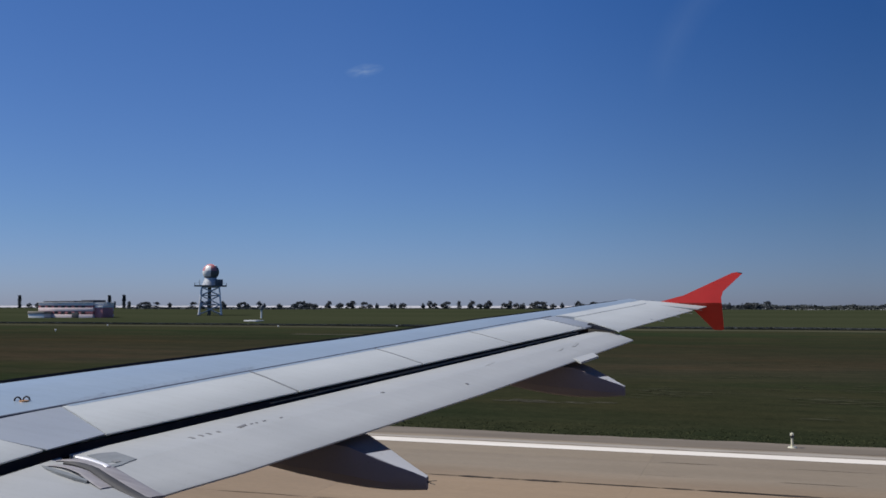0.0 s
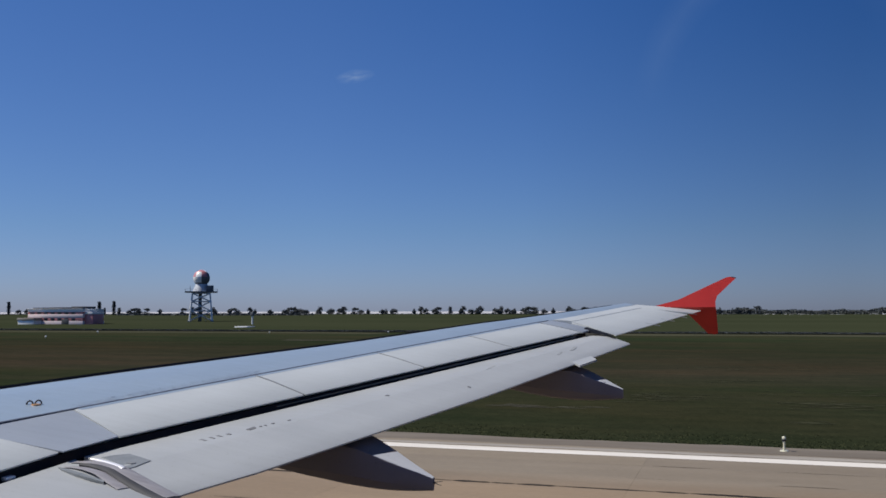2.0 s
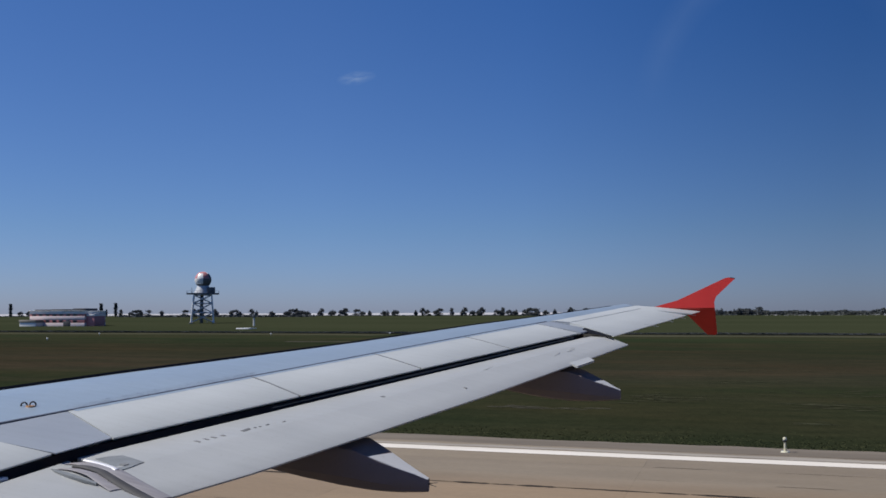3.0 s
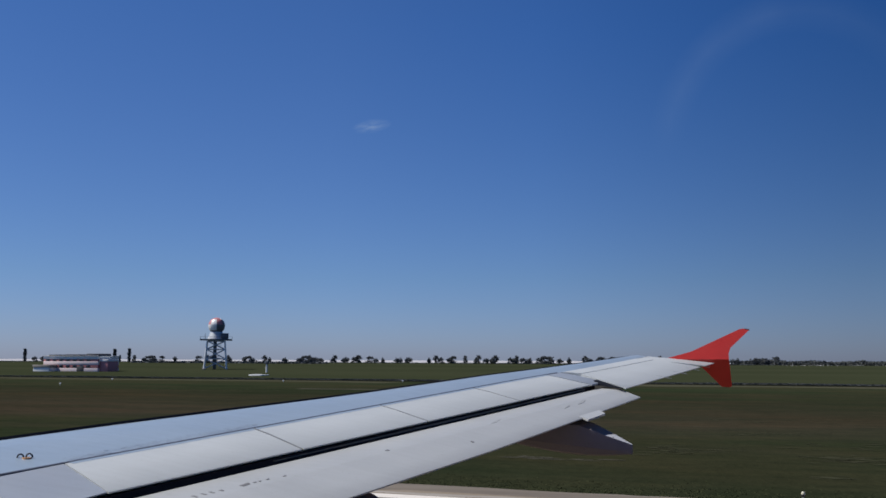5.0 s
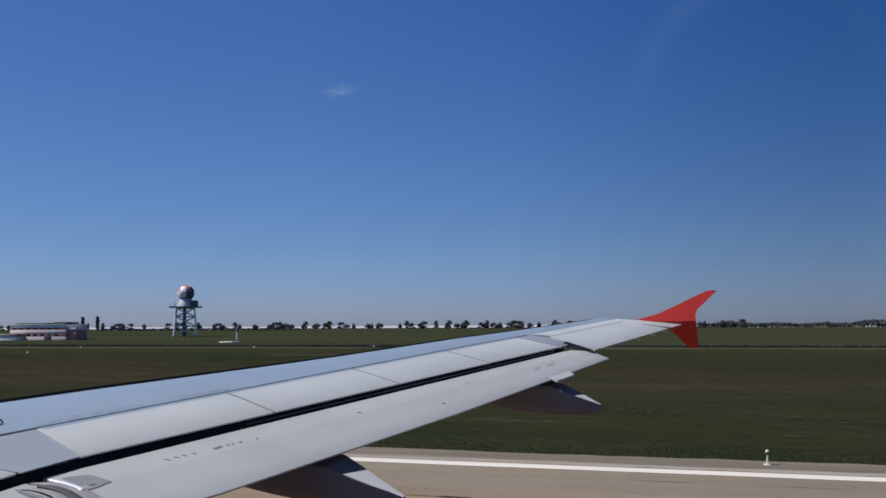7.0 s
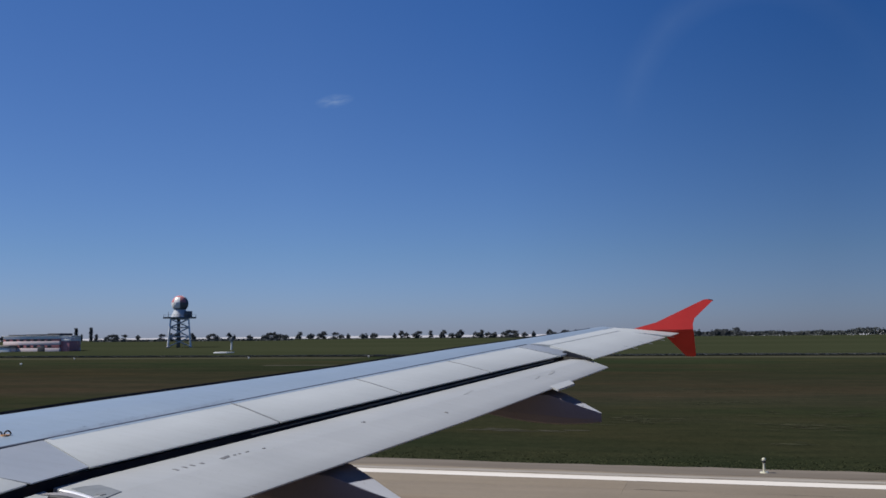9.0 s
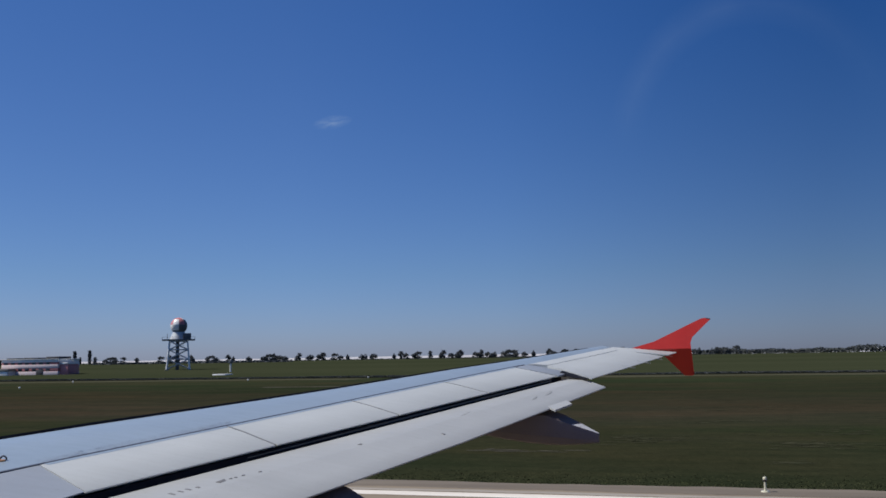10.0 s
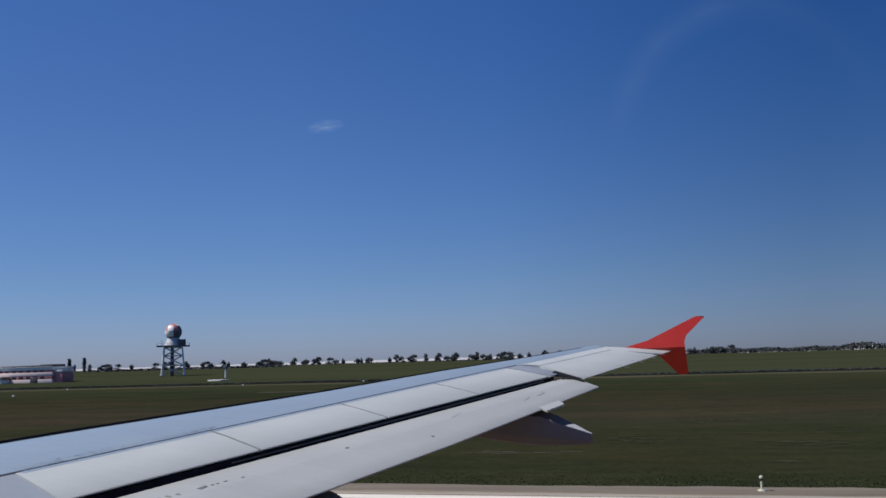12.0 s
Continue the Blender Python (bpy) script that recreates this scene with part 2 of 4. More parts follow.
M_TAR = plain("joint_tar", (0.020, 0.016, 0.013), (0.055, 0.044, 0.034), 0.85, 0, 0.1, 1.0)
M_KERB = plain("worn_shoulder", (0.118, 0.099, 0.078), (0.185, 0.158, 0.126), 0.9, 0, 0.2, 0.4, (0.2, 1.5, 1), 8.0, 0.006)
# leaf tones lifted and greyed to carry the distance haze
M_LEAF = plain("tree_leaves", (0.066, 0.074, 0.078), (0.104, 0.110, 0.110), 0.9, 0, 0.0, 0.5)
M_FARLEAF = plain("hazed_wood_leaves", (0.056, 0.064, 0.064), (0.090, 0.096, 0.092), 0.95, 0, 0.0, 0.3)
M_BARK = plain("tree_bark", (0.05, 0.043, 0.036), (0.09, 0.08, 0.065), 0.9, 0, 0.2, 2.0)
M_STEEL = plain("tower_steel", (0.48, 0.50, 0.52), (0.60, 0.62, 0.63), 0.5, 0.2)
M_DARKST = plain("tower_deck_steel", (0.10, 0.11, 0.12), (0.16, 0.17, 0.18), 0.6, 0.2)
M_BRICKRED = plain("red_cladding", (0.50, 0.16, 0.155), (0.62, 0.24, 0.225), 0.6)
M_PINK = plain("pink_faded_cladding", (0.76, 0.62, 0.61), (0.84, 0.72, 0.70), 0.6)
M_FADED = plain("faded_red_panel", (0.46, 0.16, 0.17), (0.56, 0.24, 0.24), 0.5)
M_ROOF = plain("dark_roofing", (0.035, 0.037, 0.045), (0.06, 0.062, 0.07), 0.7)
M_GLASSY = plain("dark_window", (0.02, 0.022, 0.027), (0.035, 0.037, 0.042), 0.12)


def wisp():
    """Thin cloud: white where its noise is dense, clear at the rim."""
    m = bpy.data.materials.new("thin_cloud")
    m.use_nodes = True
    nt = m.node_tree
    out = nt.nodes["Material Output"]
    nt.nodes.remove(nt.nodes["Principled BSDF"])
    white, clear, both = nt.nodes.new("ShaderNodeEmission"), nt.nodes.new("ShaderNodeBsdfTransparent"), nt.nodes.new("ShaderNodeMixShader")
    white.inputs[0].default_value, white.inputs[1].default_value = (0.40, 0.53, 0.74, 1), 0.8
    co = nt.nodes.new("ShaderNodeTexCoord")
    length = nt.nodes.new("ShaderNodeVectorMath")
    length.operation = "LENGTH"
    nt.links.new(co.outputs["Object"], length.inputs[0])
    fade = nt.nodes.new("ShaderNodeMapRange")
    fade.inputs[1].default_value, fade.inputs[2].default_value, fade.inputs[3].default_value, fade.inputs[4].default_value = 0.0, 1.0, 1.0, 0.0
    nt.links.new(length.outputs["Value"], fade.inputs[0])
    puff = ramp(nt, noise_tex(nt, 1.5, (1.0, 1.3, 1), 3, 0.5), [(0.30, (0, 0, 0)), (0.75, (0.5, 0.5, 0.5))])
    mul = nt.nodes.new("ShaderNodeMath")
    mul.operation = "MULTIPLY"
    nt.links.new(fade.outputs[0], mul.inputs[0])
    nt.links.new(puff, mul.inputs[1])
    nt.links.new(mul.outputs[0], both.inputs[0])
    nt.links.new(clear.outputs[0], both.inputs[1])
    nt.links.new(white.outputs[0], both.inputs[2])
    nt.links.new(both.outputs[0], out.inputs[0])
    return m


M_WISP = wisp()


# ---- mesh helpers ----
def finish(name, bm, material, angle=35.0, parent=None, label=""):
    bmesh.ops.recalc_face_normals(bm, faces=bm.faces)
    me = bpy.data.meshes.new(name)
    bm.to_mesh(me)
    bm.free()
    for p in me.polygons:
        p.use_smooth = True
    me.set_sharp_from_angle(angle=radians(angle))
    me.materials.append(material)
    ob = new(name, me)
    if parent is not None:
        ob.parent = parent
    if label:
        tagged(ob, label)
    return ob


def part(name, bm, material, parent, label="", angle=35.0):
    return finish(name, bm, material, angle, parent, label)


def empty(name, m, label, category, group="", kind=""):
    ob = new(name)
    ob.matrix_world = m
    return tagged(ob, label, category, group, kind)


def box(bm, x0, x1, y0, y1, z0, z1, bevel=0.0):
    vs = [bm.verts.new((x, y, z)) for z in (z0, z1) for y in (y0, y1) for x in (x0, x1)]
    fs = [bm.faces.new([vs[i] for i in q]) for q in ((0, 1, 3, 2), (4, 6, 7, 5), (0, 4, 5, 1), (2, 3, 7, 6), (0, 2, 6, 4), (1, 5, 7, 3))]
    if bevel:
        es = list({e for f in fs for e in f.edges})
        bmesh.ops.bevel(bm, geom=es, offset=bevel, segments=2, profile=0.5, affect="EDGES")
    return bm


def rod(bm, a, b, r0, r1=None, n=8, cap=True):
    a, b = Vector(a), Vector(b)
    r1 = r0 if r1 is None else r1
    q = (b - a).to_track_quat("Z", "Y")
    ring = []
    for p, r in ((a, r0), (b, r1)):
        ring.append([bm.verts.new(p + q @ Vector((r * math.cos(2 * math.pi * i / n), r * math.sin(2 * math.pi * i / n), 0))) for i in range(n)])
    for i in range(n):
        j = (i + 1) % n
        bm.faces.new((ring[0][i], ring[0][j], ring[1][j], ring[1][i]))
    if cap:
        bm.faces.new(ring[0][::-1])
        bm.faces.new(ring[1])
    return bm


def loft(bm, rings, closed=True, caps=True):
    """Skin over rings of points, each as long as the others."""
    vs = [[bm.verts.new(p) for p in r] for r in rings]
    n = len(vs[0])
    for a, b in zip(vs, vs[1:]):
        for i in range(n if closed else n - 1):
            j = (i + 1) % n
            bm.faces.new((a[i], a[j], b[j], b[i]))
    if caps and closed:
        bm.faces.new(vs[0][::-1])
        bm.faces.new(vs[-1])
    return bm


# ---- ground ----
def sheet(name, x0, x1, y0, y1, z, material, label, category, nx=1, ny=1):
    bm = bmesh.new()
    g = [[bm.verts.new((x0 + (x1 - x0) * i / nx, y0 + (y1 - y0) * j / ny, z)) for i in range(nx + 1)] for j in range(ny + 1)]
    for j in range(ny):
        for i in range(nx):
            bm.faces.new((g[j][i], g[j][i + 1], g[j + 1][i + 1], g[j + 1][i]))
    ob = finish(name, bm, material)
    return tagged(ob, label, category, kind="structure")


sheet("ground", -4800, 4800, -4800, 4800, 0.0, M_GRASS, "rough airfield grass in green and dry brown strips", "ground", 8, 8)
bm = bmesh.new()
box(bm, -1500, 1500, -35.4, 35.4, -0.05, 0.022)
runway = tagged(finish("runway", bm, M_CONC), "tan weathered concrete runway with tarred joints", "runway", kind="structure")
EDGE_Y0, EDGE_Y1 = 32.25, 33.12


def ragged_strip(name, x0, x1, step, ya, yb, z, material, wander, parent=None, label="", gap=0.0, seed=1, thick=0.012):
    """A strip along the runway whose two edges wander."""
    rng = random.Random(seed)
    bm = bmesh.new()
    x, last = x0, None
    while x <= x1:
        a, b = ya + rng.uniform(-wander, wander), yb + rng.uniform(-wander, wander)
        cur = [bm.verts.new((x, a, z)), bm.verts.new((x, b, z))]
        if last and rng.random() >= gap:
            bm.faces.new((last[0], cur[0], cur[1], last[1]))
        last = cur
        x += step * rng.uniform(0.6, 1.4)
    return finish(name, bm, material, parent=parent, label=label)


shoulder = ragged_strip("worn_shoulder", -400, 400, 1.3, 34.2, 35.85, 0.036, M_KERB, 0.16, seed=3)
tagged(shoulder, "weathered grey-brown concrete shoulder with crumbling edge", "shoulder", kind="structure")
line = ragged_strip("edge_line", -1400, 1400, 2.0, EDGE_Y0, EDGE_Y1, 0.037, M_LINE, 0.02, seed=4)
tagged(line, "solid white painted runway edge line", "road marking", kind="structure")
JOINTS = (18.8, 22.6, 26.5, 30.6, 35.4)


def broken_joint(name, x0, x1, y, width, fill, seed, z=0.037):
    """A joint whose tar has come away in places: dashes of uneven length and width that wander a little."""
    rng = random.Random(seed)
    bm = bmesh.new()
    x = x0
    while x < x1:
        if rng.random() < fill:
            length, n = rng.uniform(0.5, 3.2), 7
            w = width * rng.uniform(0.35, 1.3)
            rows = []
            for k in range(n + 1):
                f = k / n
                c = y + 0.03 * noise.noise((x * 0.4 + f * length, seed, 0)) + rng.uniform(-0.006, 0.006)
                h = w * (0.25 + 0.75 * math.sin(math.pi * min(1, max(0, f))) ** 0.5) * rng.uniform(0.6, 1.2)
                rows.append((bm.verts.new((x + f * length, c - h, z)), bm.verts.new((x + f * length, c + h, z))))
            for a, b in zip(rows, rows[1:]):
                bm.faces.new((a[0], b[0], b[1], a[1]))
            x += length
        x += rng.uniform(0.02, 1.1) * (0.05 if fill > 0.9 else 1.0)
    return finish(name, bm, M_TAR)


for i, (y, w, fill) in enumerate(((26.5, 0.10, 0.97), (30.6, 0.028, 0.22), (22.6, 0.055, 0.7), (18.8, 0.055, 0.7), (28.3, 0.016, 0.2))):
    s = broken_joint("tar_joint", -160, 160, y, w, fill, 10 + i)
    tagged(s, "broken black tar joint along the concrete slabs", "tar joint", group="tar joints of the runway", kind="structure")
pale = ragged_strip("pale_margin", -400, 400, 1.1, 33.3, 33.8, 0.037, M_PALE, 0.10, seed=9)
tagged(pale, "pale worn concrete margin beside the white line", "shoulder", kind="structure")

rng = random.Random(31)
for k in range(4):
    y0 = rng.choice(JOINTS[:3])
    s_ = ragged_strip("tar_crack", 0, rng.uniform(3, 8), 0.5, -0.006, 0.006, 0.0, M_TAR, 0.01, gap=0.35, seed=60 + k)
    s_.matrix_world = pose(-22.5 + 15 * k, y0 + 0.1, 0.037, 0, 0, 90)
    tagged(s_, "thin black tar crack across the slabs", "tar joint", group="tar joints of the runway", kind="structure")

def ground_z(y):
    """Height of the land: level round the runway, then a gentle rise to the skyline beyond the perimeter track."""
    if y <= 240:
        return 0.0
    return 4.6 * (1 - math.exp(-(y - 240) / 200)) - (0.004 * (y - 900) if y > 900 else 0.0)


track = sheet("access_track", -2400, 2400, 222, 240, 0.008, M_TRACK, "dark damp perimeter track across the grass", "track")
verge = ragged_strip("dry_verge", -2000, 2000, 22, 205, 219, 0.008, M_DRY, 4.0, gap=0.10, seed=6)
tagged(verge, "pale dry strip of grass beside the track", "verge", kind="structure")
bm = bmesh.new()
far_rows = [240, 252, 266, 282, 300, 320, 345, 375, 410, 450, 500, 560, 630, 710, 800, 860, 900, 960]
grid = []
for y in far_rows:
    grid.append([bm.verts.new((x, y, ground_z(y) + (0.012 if y == 240 else 0.012 + 0.35 * (y - 240) / 600 * noise.noise((x * 0.006, y * 0.004, 3))))) for x in range(-2400, 2401, 60)])
for a, b in zip(grid, grid[1:]):
    for k in range(len(a) - 1):
        bm.faces.new((a[k], a[k + 1], b[k + 1], b[k]))
tagged(finish("far_meadow", bm, M_MEADOW), "greener meadow that rises to the skyline", "meadow", kind="structure")

# pale rising sheet beyond the trees, coloured for the bright haze at the skyline
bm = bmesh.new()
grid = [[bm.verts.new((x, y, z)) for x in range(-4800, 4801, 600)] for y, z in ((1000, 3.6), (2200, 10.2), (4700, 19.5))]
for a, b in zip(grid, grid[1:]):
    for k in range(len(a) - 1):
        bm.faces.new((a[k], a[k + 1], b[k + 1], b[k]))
tagged(finish("far_haze_sheet", bm, M_FARPALE), "pale rise coloured for haze far beyond the trees", "field", kind="structure")


# ---- the airliner ----
airliner = empty("airliner", pose(0, 0, 0), "grey-winged airliner with red wingtip fence on the runway", "airplane")
KINK = 6.36


def xs(y):
    """Trailing edge of the spoilers."""
    return 4.762 + 0.2786 * y if y >= KINK else 4.762 + 0.2786 * KINK + 0.03 * (y - KINK)


def zs(y):
    """Height of the spoilers' trailing edge; the tip bends up a little."""
    return 3.335 + 0.0815 * y + (0.002 * (y - 13.0) ** 2 if y > 13.0 else 0.0)


def xle(y):
    return 0.51 * y - 0.42


def hinge(y):
    return xs(y) - 0.72


UP = ((0.0, -0.26), (0.012, -0.21), (0.04, -0.17), (0.10, -0.12), (0.2, -0.055), (0.3, 0.003), (0.39, 0.053), (0.48, 0.095), (0.57, 0.127), (0.66, 0.147), (0.76, 0.153), (0.88, 0.128), (1.0, 0.088))
LOW = ((1.0, -0.26), (0.8, -0.34), (0.55, -0.42), (0.3, -0.44), (0.12, -0.40), (0.04, -0.34), (0.012, -0.30))


def rise(y):
    """Height of the hinge line over the spoilers' trailing edge; the wing thins towards the tip."""
    return 0.088 if y < 13.0 else 0.088 - 0.010 * (y - 13.0)


def skin(c, h, y):
    k = min(1.0, max(0.0, (y - 8.4) / 2.5))
    h = h - 0.032 * k * math.sin(math.pi * c ** 0.8)
    return zs(y) + (h * rise(y) / 0.088 if h > 0 else h)


def wing_ring(y):
    slim = 1.0 if y < 12 else 1.0 - 0.5 * (y - 12) / 5
    x0, x1 = xle(y), hinge(y)
    r = [(x0 + (x1 - x0) * c, y, skin(c, h, y)) for c, h in UP]
    r += [(x1 + 0.004, y, zs(y) + 0.02), (xs(y) - 0.12, y, zs(y) - 0.055), (xs(y) - 0.16, y, zs(y) - 0.24 * slim)]
    r += [(x0 + (xs(y) - 0.16 - x0) * c, y, zs(y) + h * slim) for c, h in LOW]
    return r


def on_skin(x, y):
    c = (x - xle(y)) / (hinge(y) - xle(y))
    for (c0, h0), (c1, h1) in zip(UP, UP[1:]):
        if c0 <= c <= c1:
            return skin(c, h0 + (h1 - h0) * (c - c0) / (c1 - c0), y)
    return zs(y) + 0.088


ys = [1.7, 3.0, 4.5, 5.6, KINK] + [7 + 0.5 * i for i in range(20)] + [16.7, 16.88]
bm = bmesh.new()
loft(bm, [wing_ring(y) for y in ys])
wing = part("wing", bm, M_SKIN, airliner, "pale blue-grey painted wing skin", 40)

# dark seal along the spoiler hinge
bm = bmesh.new()
for ya, yb in ((2.5, KINK), (KINK, 13.9)):
    rows = []
    for k in range(13):
        y = ya + (yb - ya) * k / 12
        x, z = hinge(y), zs(y)
        z += rise(y)
        rows.append([(x - 0.012, y, z + 0.0045), (x - 0.010, y, z + 0.009), (x + 0.009, y, z + 0.006), (x + 0.012, y, z - 0.008)])
    loft(bm, rows)
part("hinge_seal", bm, M_HINGE, wing, "grey rubber hinge seal")

# added dark lip that draws a dark outline along the crest of the wing
def crest(y):
    for (y0, c0), (y1, c1) in zip(CREST, CREST[1:]):
        if y0 <= y <= y1:
            return c0 + (c1 - c0) * (y - y0) / (y1 - y0)


CREST = ((6.3, 0.47), (7.5, 0.49), (8.4, 0.565), (10.0, 0.58), (11.5, 0.65), (16.6, 0.665))
bm = bmesh.new()
rows = []
for k in range(61):
    y = 6.6 + 9.9 * k / 60
    c, w = crest(y), 0.035
    tall = 0.027 - 0.0020 * (y - 6.6)
    span = hinge(y) - xle(y)
    pts = []
    for d, up in ((-w, -0.012), (-0.3 * w, tall), (0.3 * w, tall), (w, -0.012)):
        pts.append((xle(y) + span * c + d, y, on_skin(xle(y) + span * c + d, y) + up))
    rows.append(pts)
loft(bm, rows)
part("crest_lip", bm, M_EDGE, wing, "added black lip along the wing's crest")

# cove behind the spoilers: wall and floor coloured dark for the gap's shade
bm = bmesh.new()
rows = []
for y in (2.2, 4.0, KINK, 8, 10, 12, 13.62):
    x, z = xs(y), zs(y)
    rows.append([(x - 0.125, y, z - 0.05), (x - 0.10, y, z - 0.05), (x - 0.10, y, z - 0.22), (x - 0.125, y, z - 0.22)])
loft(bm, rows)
part("cove_wall", bm, M_COVE, wing, "cove wall coloured dark for the gap's shade")


def slab(bm, ya, yb, fa, fb, za, zb, thick_a, thick_b, n=10, skew=0.0):
    """A control surface between span positions: front edge fa(y) at height za(y), rear edge fb(y) at zb(y).
    skew: how far outboard the front corners lie of the rear ones."""
    rows = []
    for k in range(n + 1):
        y = ya + (yb - ya) * k / n
        yf, ym = y + skew, y + skew * 0.65
        a, b, p, q = fa(yf), fb(y), za(yf), zb(y)
        m = a + (b - a) * 0.35
        mz = p + (q - p) * 0.35 + 0.006
        rows.append([(a, yf, p - 0.012), (a + 0.004, yf, p), (m, ym, mz), (b - 0.006, y, q + 0.001),
                     (b, y, q - 0.004), (b - 0.002, y, q - thick_b), (m, ym, mz - (thick_a + thick_b) * 0.55), (a, yf, p - thick_a)])
    return loft(bm, rows)


SPOILERS = ((6.62, 8.275), (8.30, 9.895), (9.92, 11.545), (11.57, 13.24))
for ya, yb in SPOILERS:
    bm = bmesh.new()
    slab(bm, ya, yb, lambda y: hinge(y) + 0.014, xs, lambda y: zs(y) + rise(y) + 0.002, zs, 0.05, 0.012, 10, 0.32)
    part("spoiler", bm, M_SPOIL, airliner, "light grey spoiler panel")

# dark seals in the gaps between the spoilers
for (_, ya), (yb, _) in zip(SPOILERS, SPOILERS[1:]):
    y = (ya + yb) / 2
    bm = bmesh.new()
    rows = []
    for k in range(9):
        f = k / 8
        yy = y + 0.32 * (1 - f)
        x = hinge(y + 0.32) + 0.02 + (xs(y) - 0.012 - hinge(y + 0.32) - 0.02) * f
        z = (zs(y + 0.32) + rise(y) + 0.002) * (1 - f) + zs(y) * f + 0.006 * (f / 0.35 if f < 0.35 else (1 - f) / 0.65) - 0.0005
        w = 0.014
        rows.append([(x, yy - w, z + 0.003), (x, yy + w, z + 0.003), (x, yy + w, z - 0.02), (x, yy - w, z - 0.02)])
    loft(bm, rows)
    part("spoiler_gap", bm, M_GAP, wing, "dark grey seal between two spoilers")

# added strip along the spoiler fronts, its bluish tone painted for the light there
bm = bmesh.new()
rows = []
for k in range(15):
    y = 6.97 + 6.6 * k / 14
    top = lambda d: zs(y) + (rise(y) + 0.002) * (1 - d / 0.72)
    rows.append([(hinge(y) + 0.016, y, top(0.016) + 0.0045), (hinge(y) + 0.058, y, top(0.058) + 0.004), (hinge(y) + 0.060, y, top(0.06) - 0.004), (hinge(y) + 0.016, y, top(0.016) - 0.004)])
loft(bm, rows)
part("spoiler_front_strip", bm, M_SKIN, wing, "bluish strip along the spoiler fronts")

# fixed panels beside the spoilers
bm = bmesh.new()
rows = []
for k in range(5):
    f = k / 4
    # the outer edge slants like the spoilers, the inner one lies fore and aft
    yo = 6.617 + 0.322 * (1 - f)
    xo = (hinge(6.92) + 0.014) * (1 - f) + (xs(6.60) - 0.004) * f
    xi = (hinge(6.175) + 0.014) * (1 - f) + (xs(6.175) + 0.02) * f
    rows.append([(xo, yo, zs(yo) + 0.088 * (1 - f)), (xi, 6.175, zs(6.175) + 0.088 * (1 - f))])
top = [[bm.verts.new(p) for p in r] for r in rows]
low = [[bm.verts.new((x, y, z - 0.007)) for x, y, z in r] for r in rows]
for a, b, c, d in zip(top, top[1:], low, low[1:]):
    bm.faces.new((a[0], a[1], b[1], b[0]))
    bm.faces.new((c[0], d[0], d[1], c[1]))
    bm.faces.new((a[0], b[0], d[0], c[0]))
    bm.faces.new((a[1], c[1], d[1], b[1]))
bm.faces.new((top[0][0], low[0][0], low[0][1], top[0][1]))
bm.faces.new((top[-1][0], top[-1][1], low[-1][1], low[-1][0]))
part("kink_panel", bm, M_PANEL, airliner, "darker blue-grey fixed panel")

bm = bmesh.new()
slab(bm, 3.2, 6.174, lambda y: hinge(y) + 0.014, lambda y: xs(y) - 0.01, lambda y: zs(y) + 0.086, lambda y: zs(y) - 0.004, 0.05, 0.012, 8)
part("spoiler", bm, M_SPOIL, airliner, "light grey inboard spoiler panel")

bm = bmesh.new()
slab(bm, 13.265, 13.62, lambda y: hinge(y) + 0.014, lambda y: xs(y) + 0.02, lambda y: zs(y) + rise(y) + 0.002, lambda y: zs(y) + 0.004, 0.07, 0.02, 4, 0.33)
part("outer_panel", bm, M_PANEL, airliner, "grey fixed panel beside the aileron")


# flaps
def flap_chord(y):
    if y < KINK:
        return 0.98
    if y < 9.39:
        return 0.975 - 0.0365 * (y - 7.0)
    return 0.888 - 0.0654 * (y - 9.39)


def flap_front(y):
    return xs(y) + 0.035


def flap_top(y):
    return zs(y) - 0.064


def flap_row(y, yr):
    """Cross-section of the outboard flap whose front corner lies at span y and rear corner at yr."""
    out = lambda v: 4.762 + 0.2786 * v
    a, b = out(y) + 0.035, out(yr) + (flap_chord(yr) if yr >= KINK else 0.975)
    p, q = zs(y) - 0.064, zs(yr) - 0.07 - 0.1 * flap_chord(yr)
    pts = []
    for f, h in ((0.0, -0.03), (0.006, 0.0), (0.22, 0.018), (0.43, 0.033), (0.455, 0.0325), (0.75, 0.0125), (0.99, 0.001), (1.0, -0.004), (0.998, -0.014), (0.6, -0.08), (0.35, -0.10), (0.0, -0.12)):
        pts.append((a + (b - a) * f, y + (yr - y) * f, p + (q - p) * f + h))
    return pts


FLAP_ROWS = [(6.34, 5.95), (6.5, 6.22), (6.75, 6.6)] + [(7.0 + 0.3 * k, 7.0 + 0.3 * k) for k in range(20)] + [(13.0, 12.93), (13.3, 13.06), (13.6, 13.18)]
bm = bmesh.new()
loft(bm, [flap_row(*r) for r in FLAP_ROWS])
flap = part("flap", bm, M_FLAP, airliner, "light grey outboard flap, slightly lowered")
bm = bmesh.new()
slab(bm, 2.4, 5.865, flap_front, lambda y: xs(y) + 0.98, flap_top, lambda y: zs(y) - 0.07 - 0.1, 0.13, 0.012, 8, 0.39)
inner_flap = part("flap", bm, M_FLAP, airliner, "light grey inboard flap, slightly lowered")
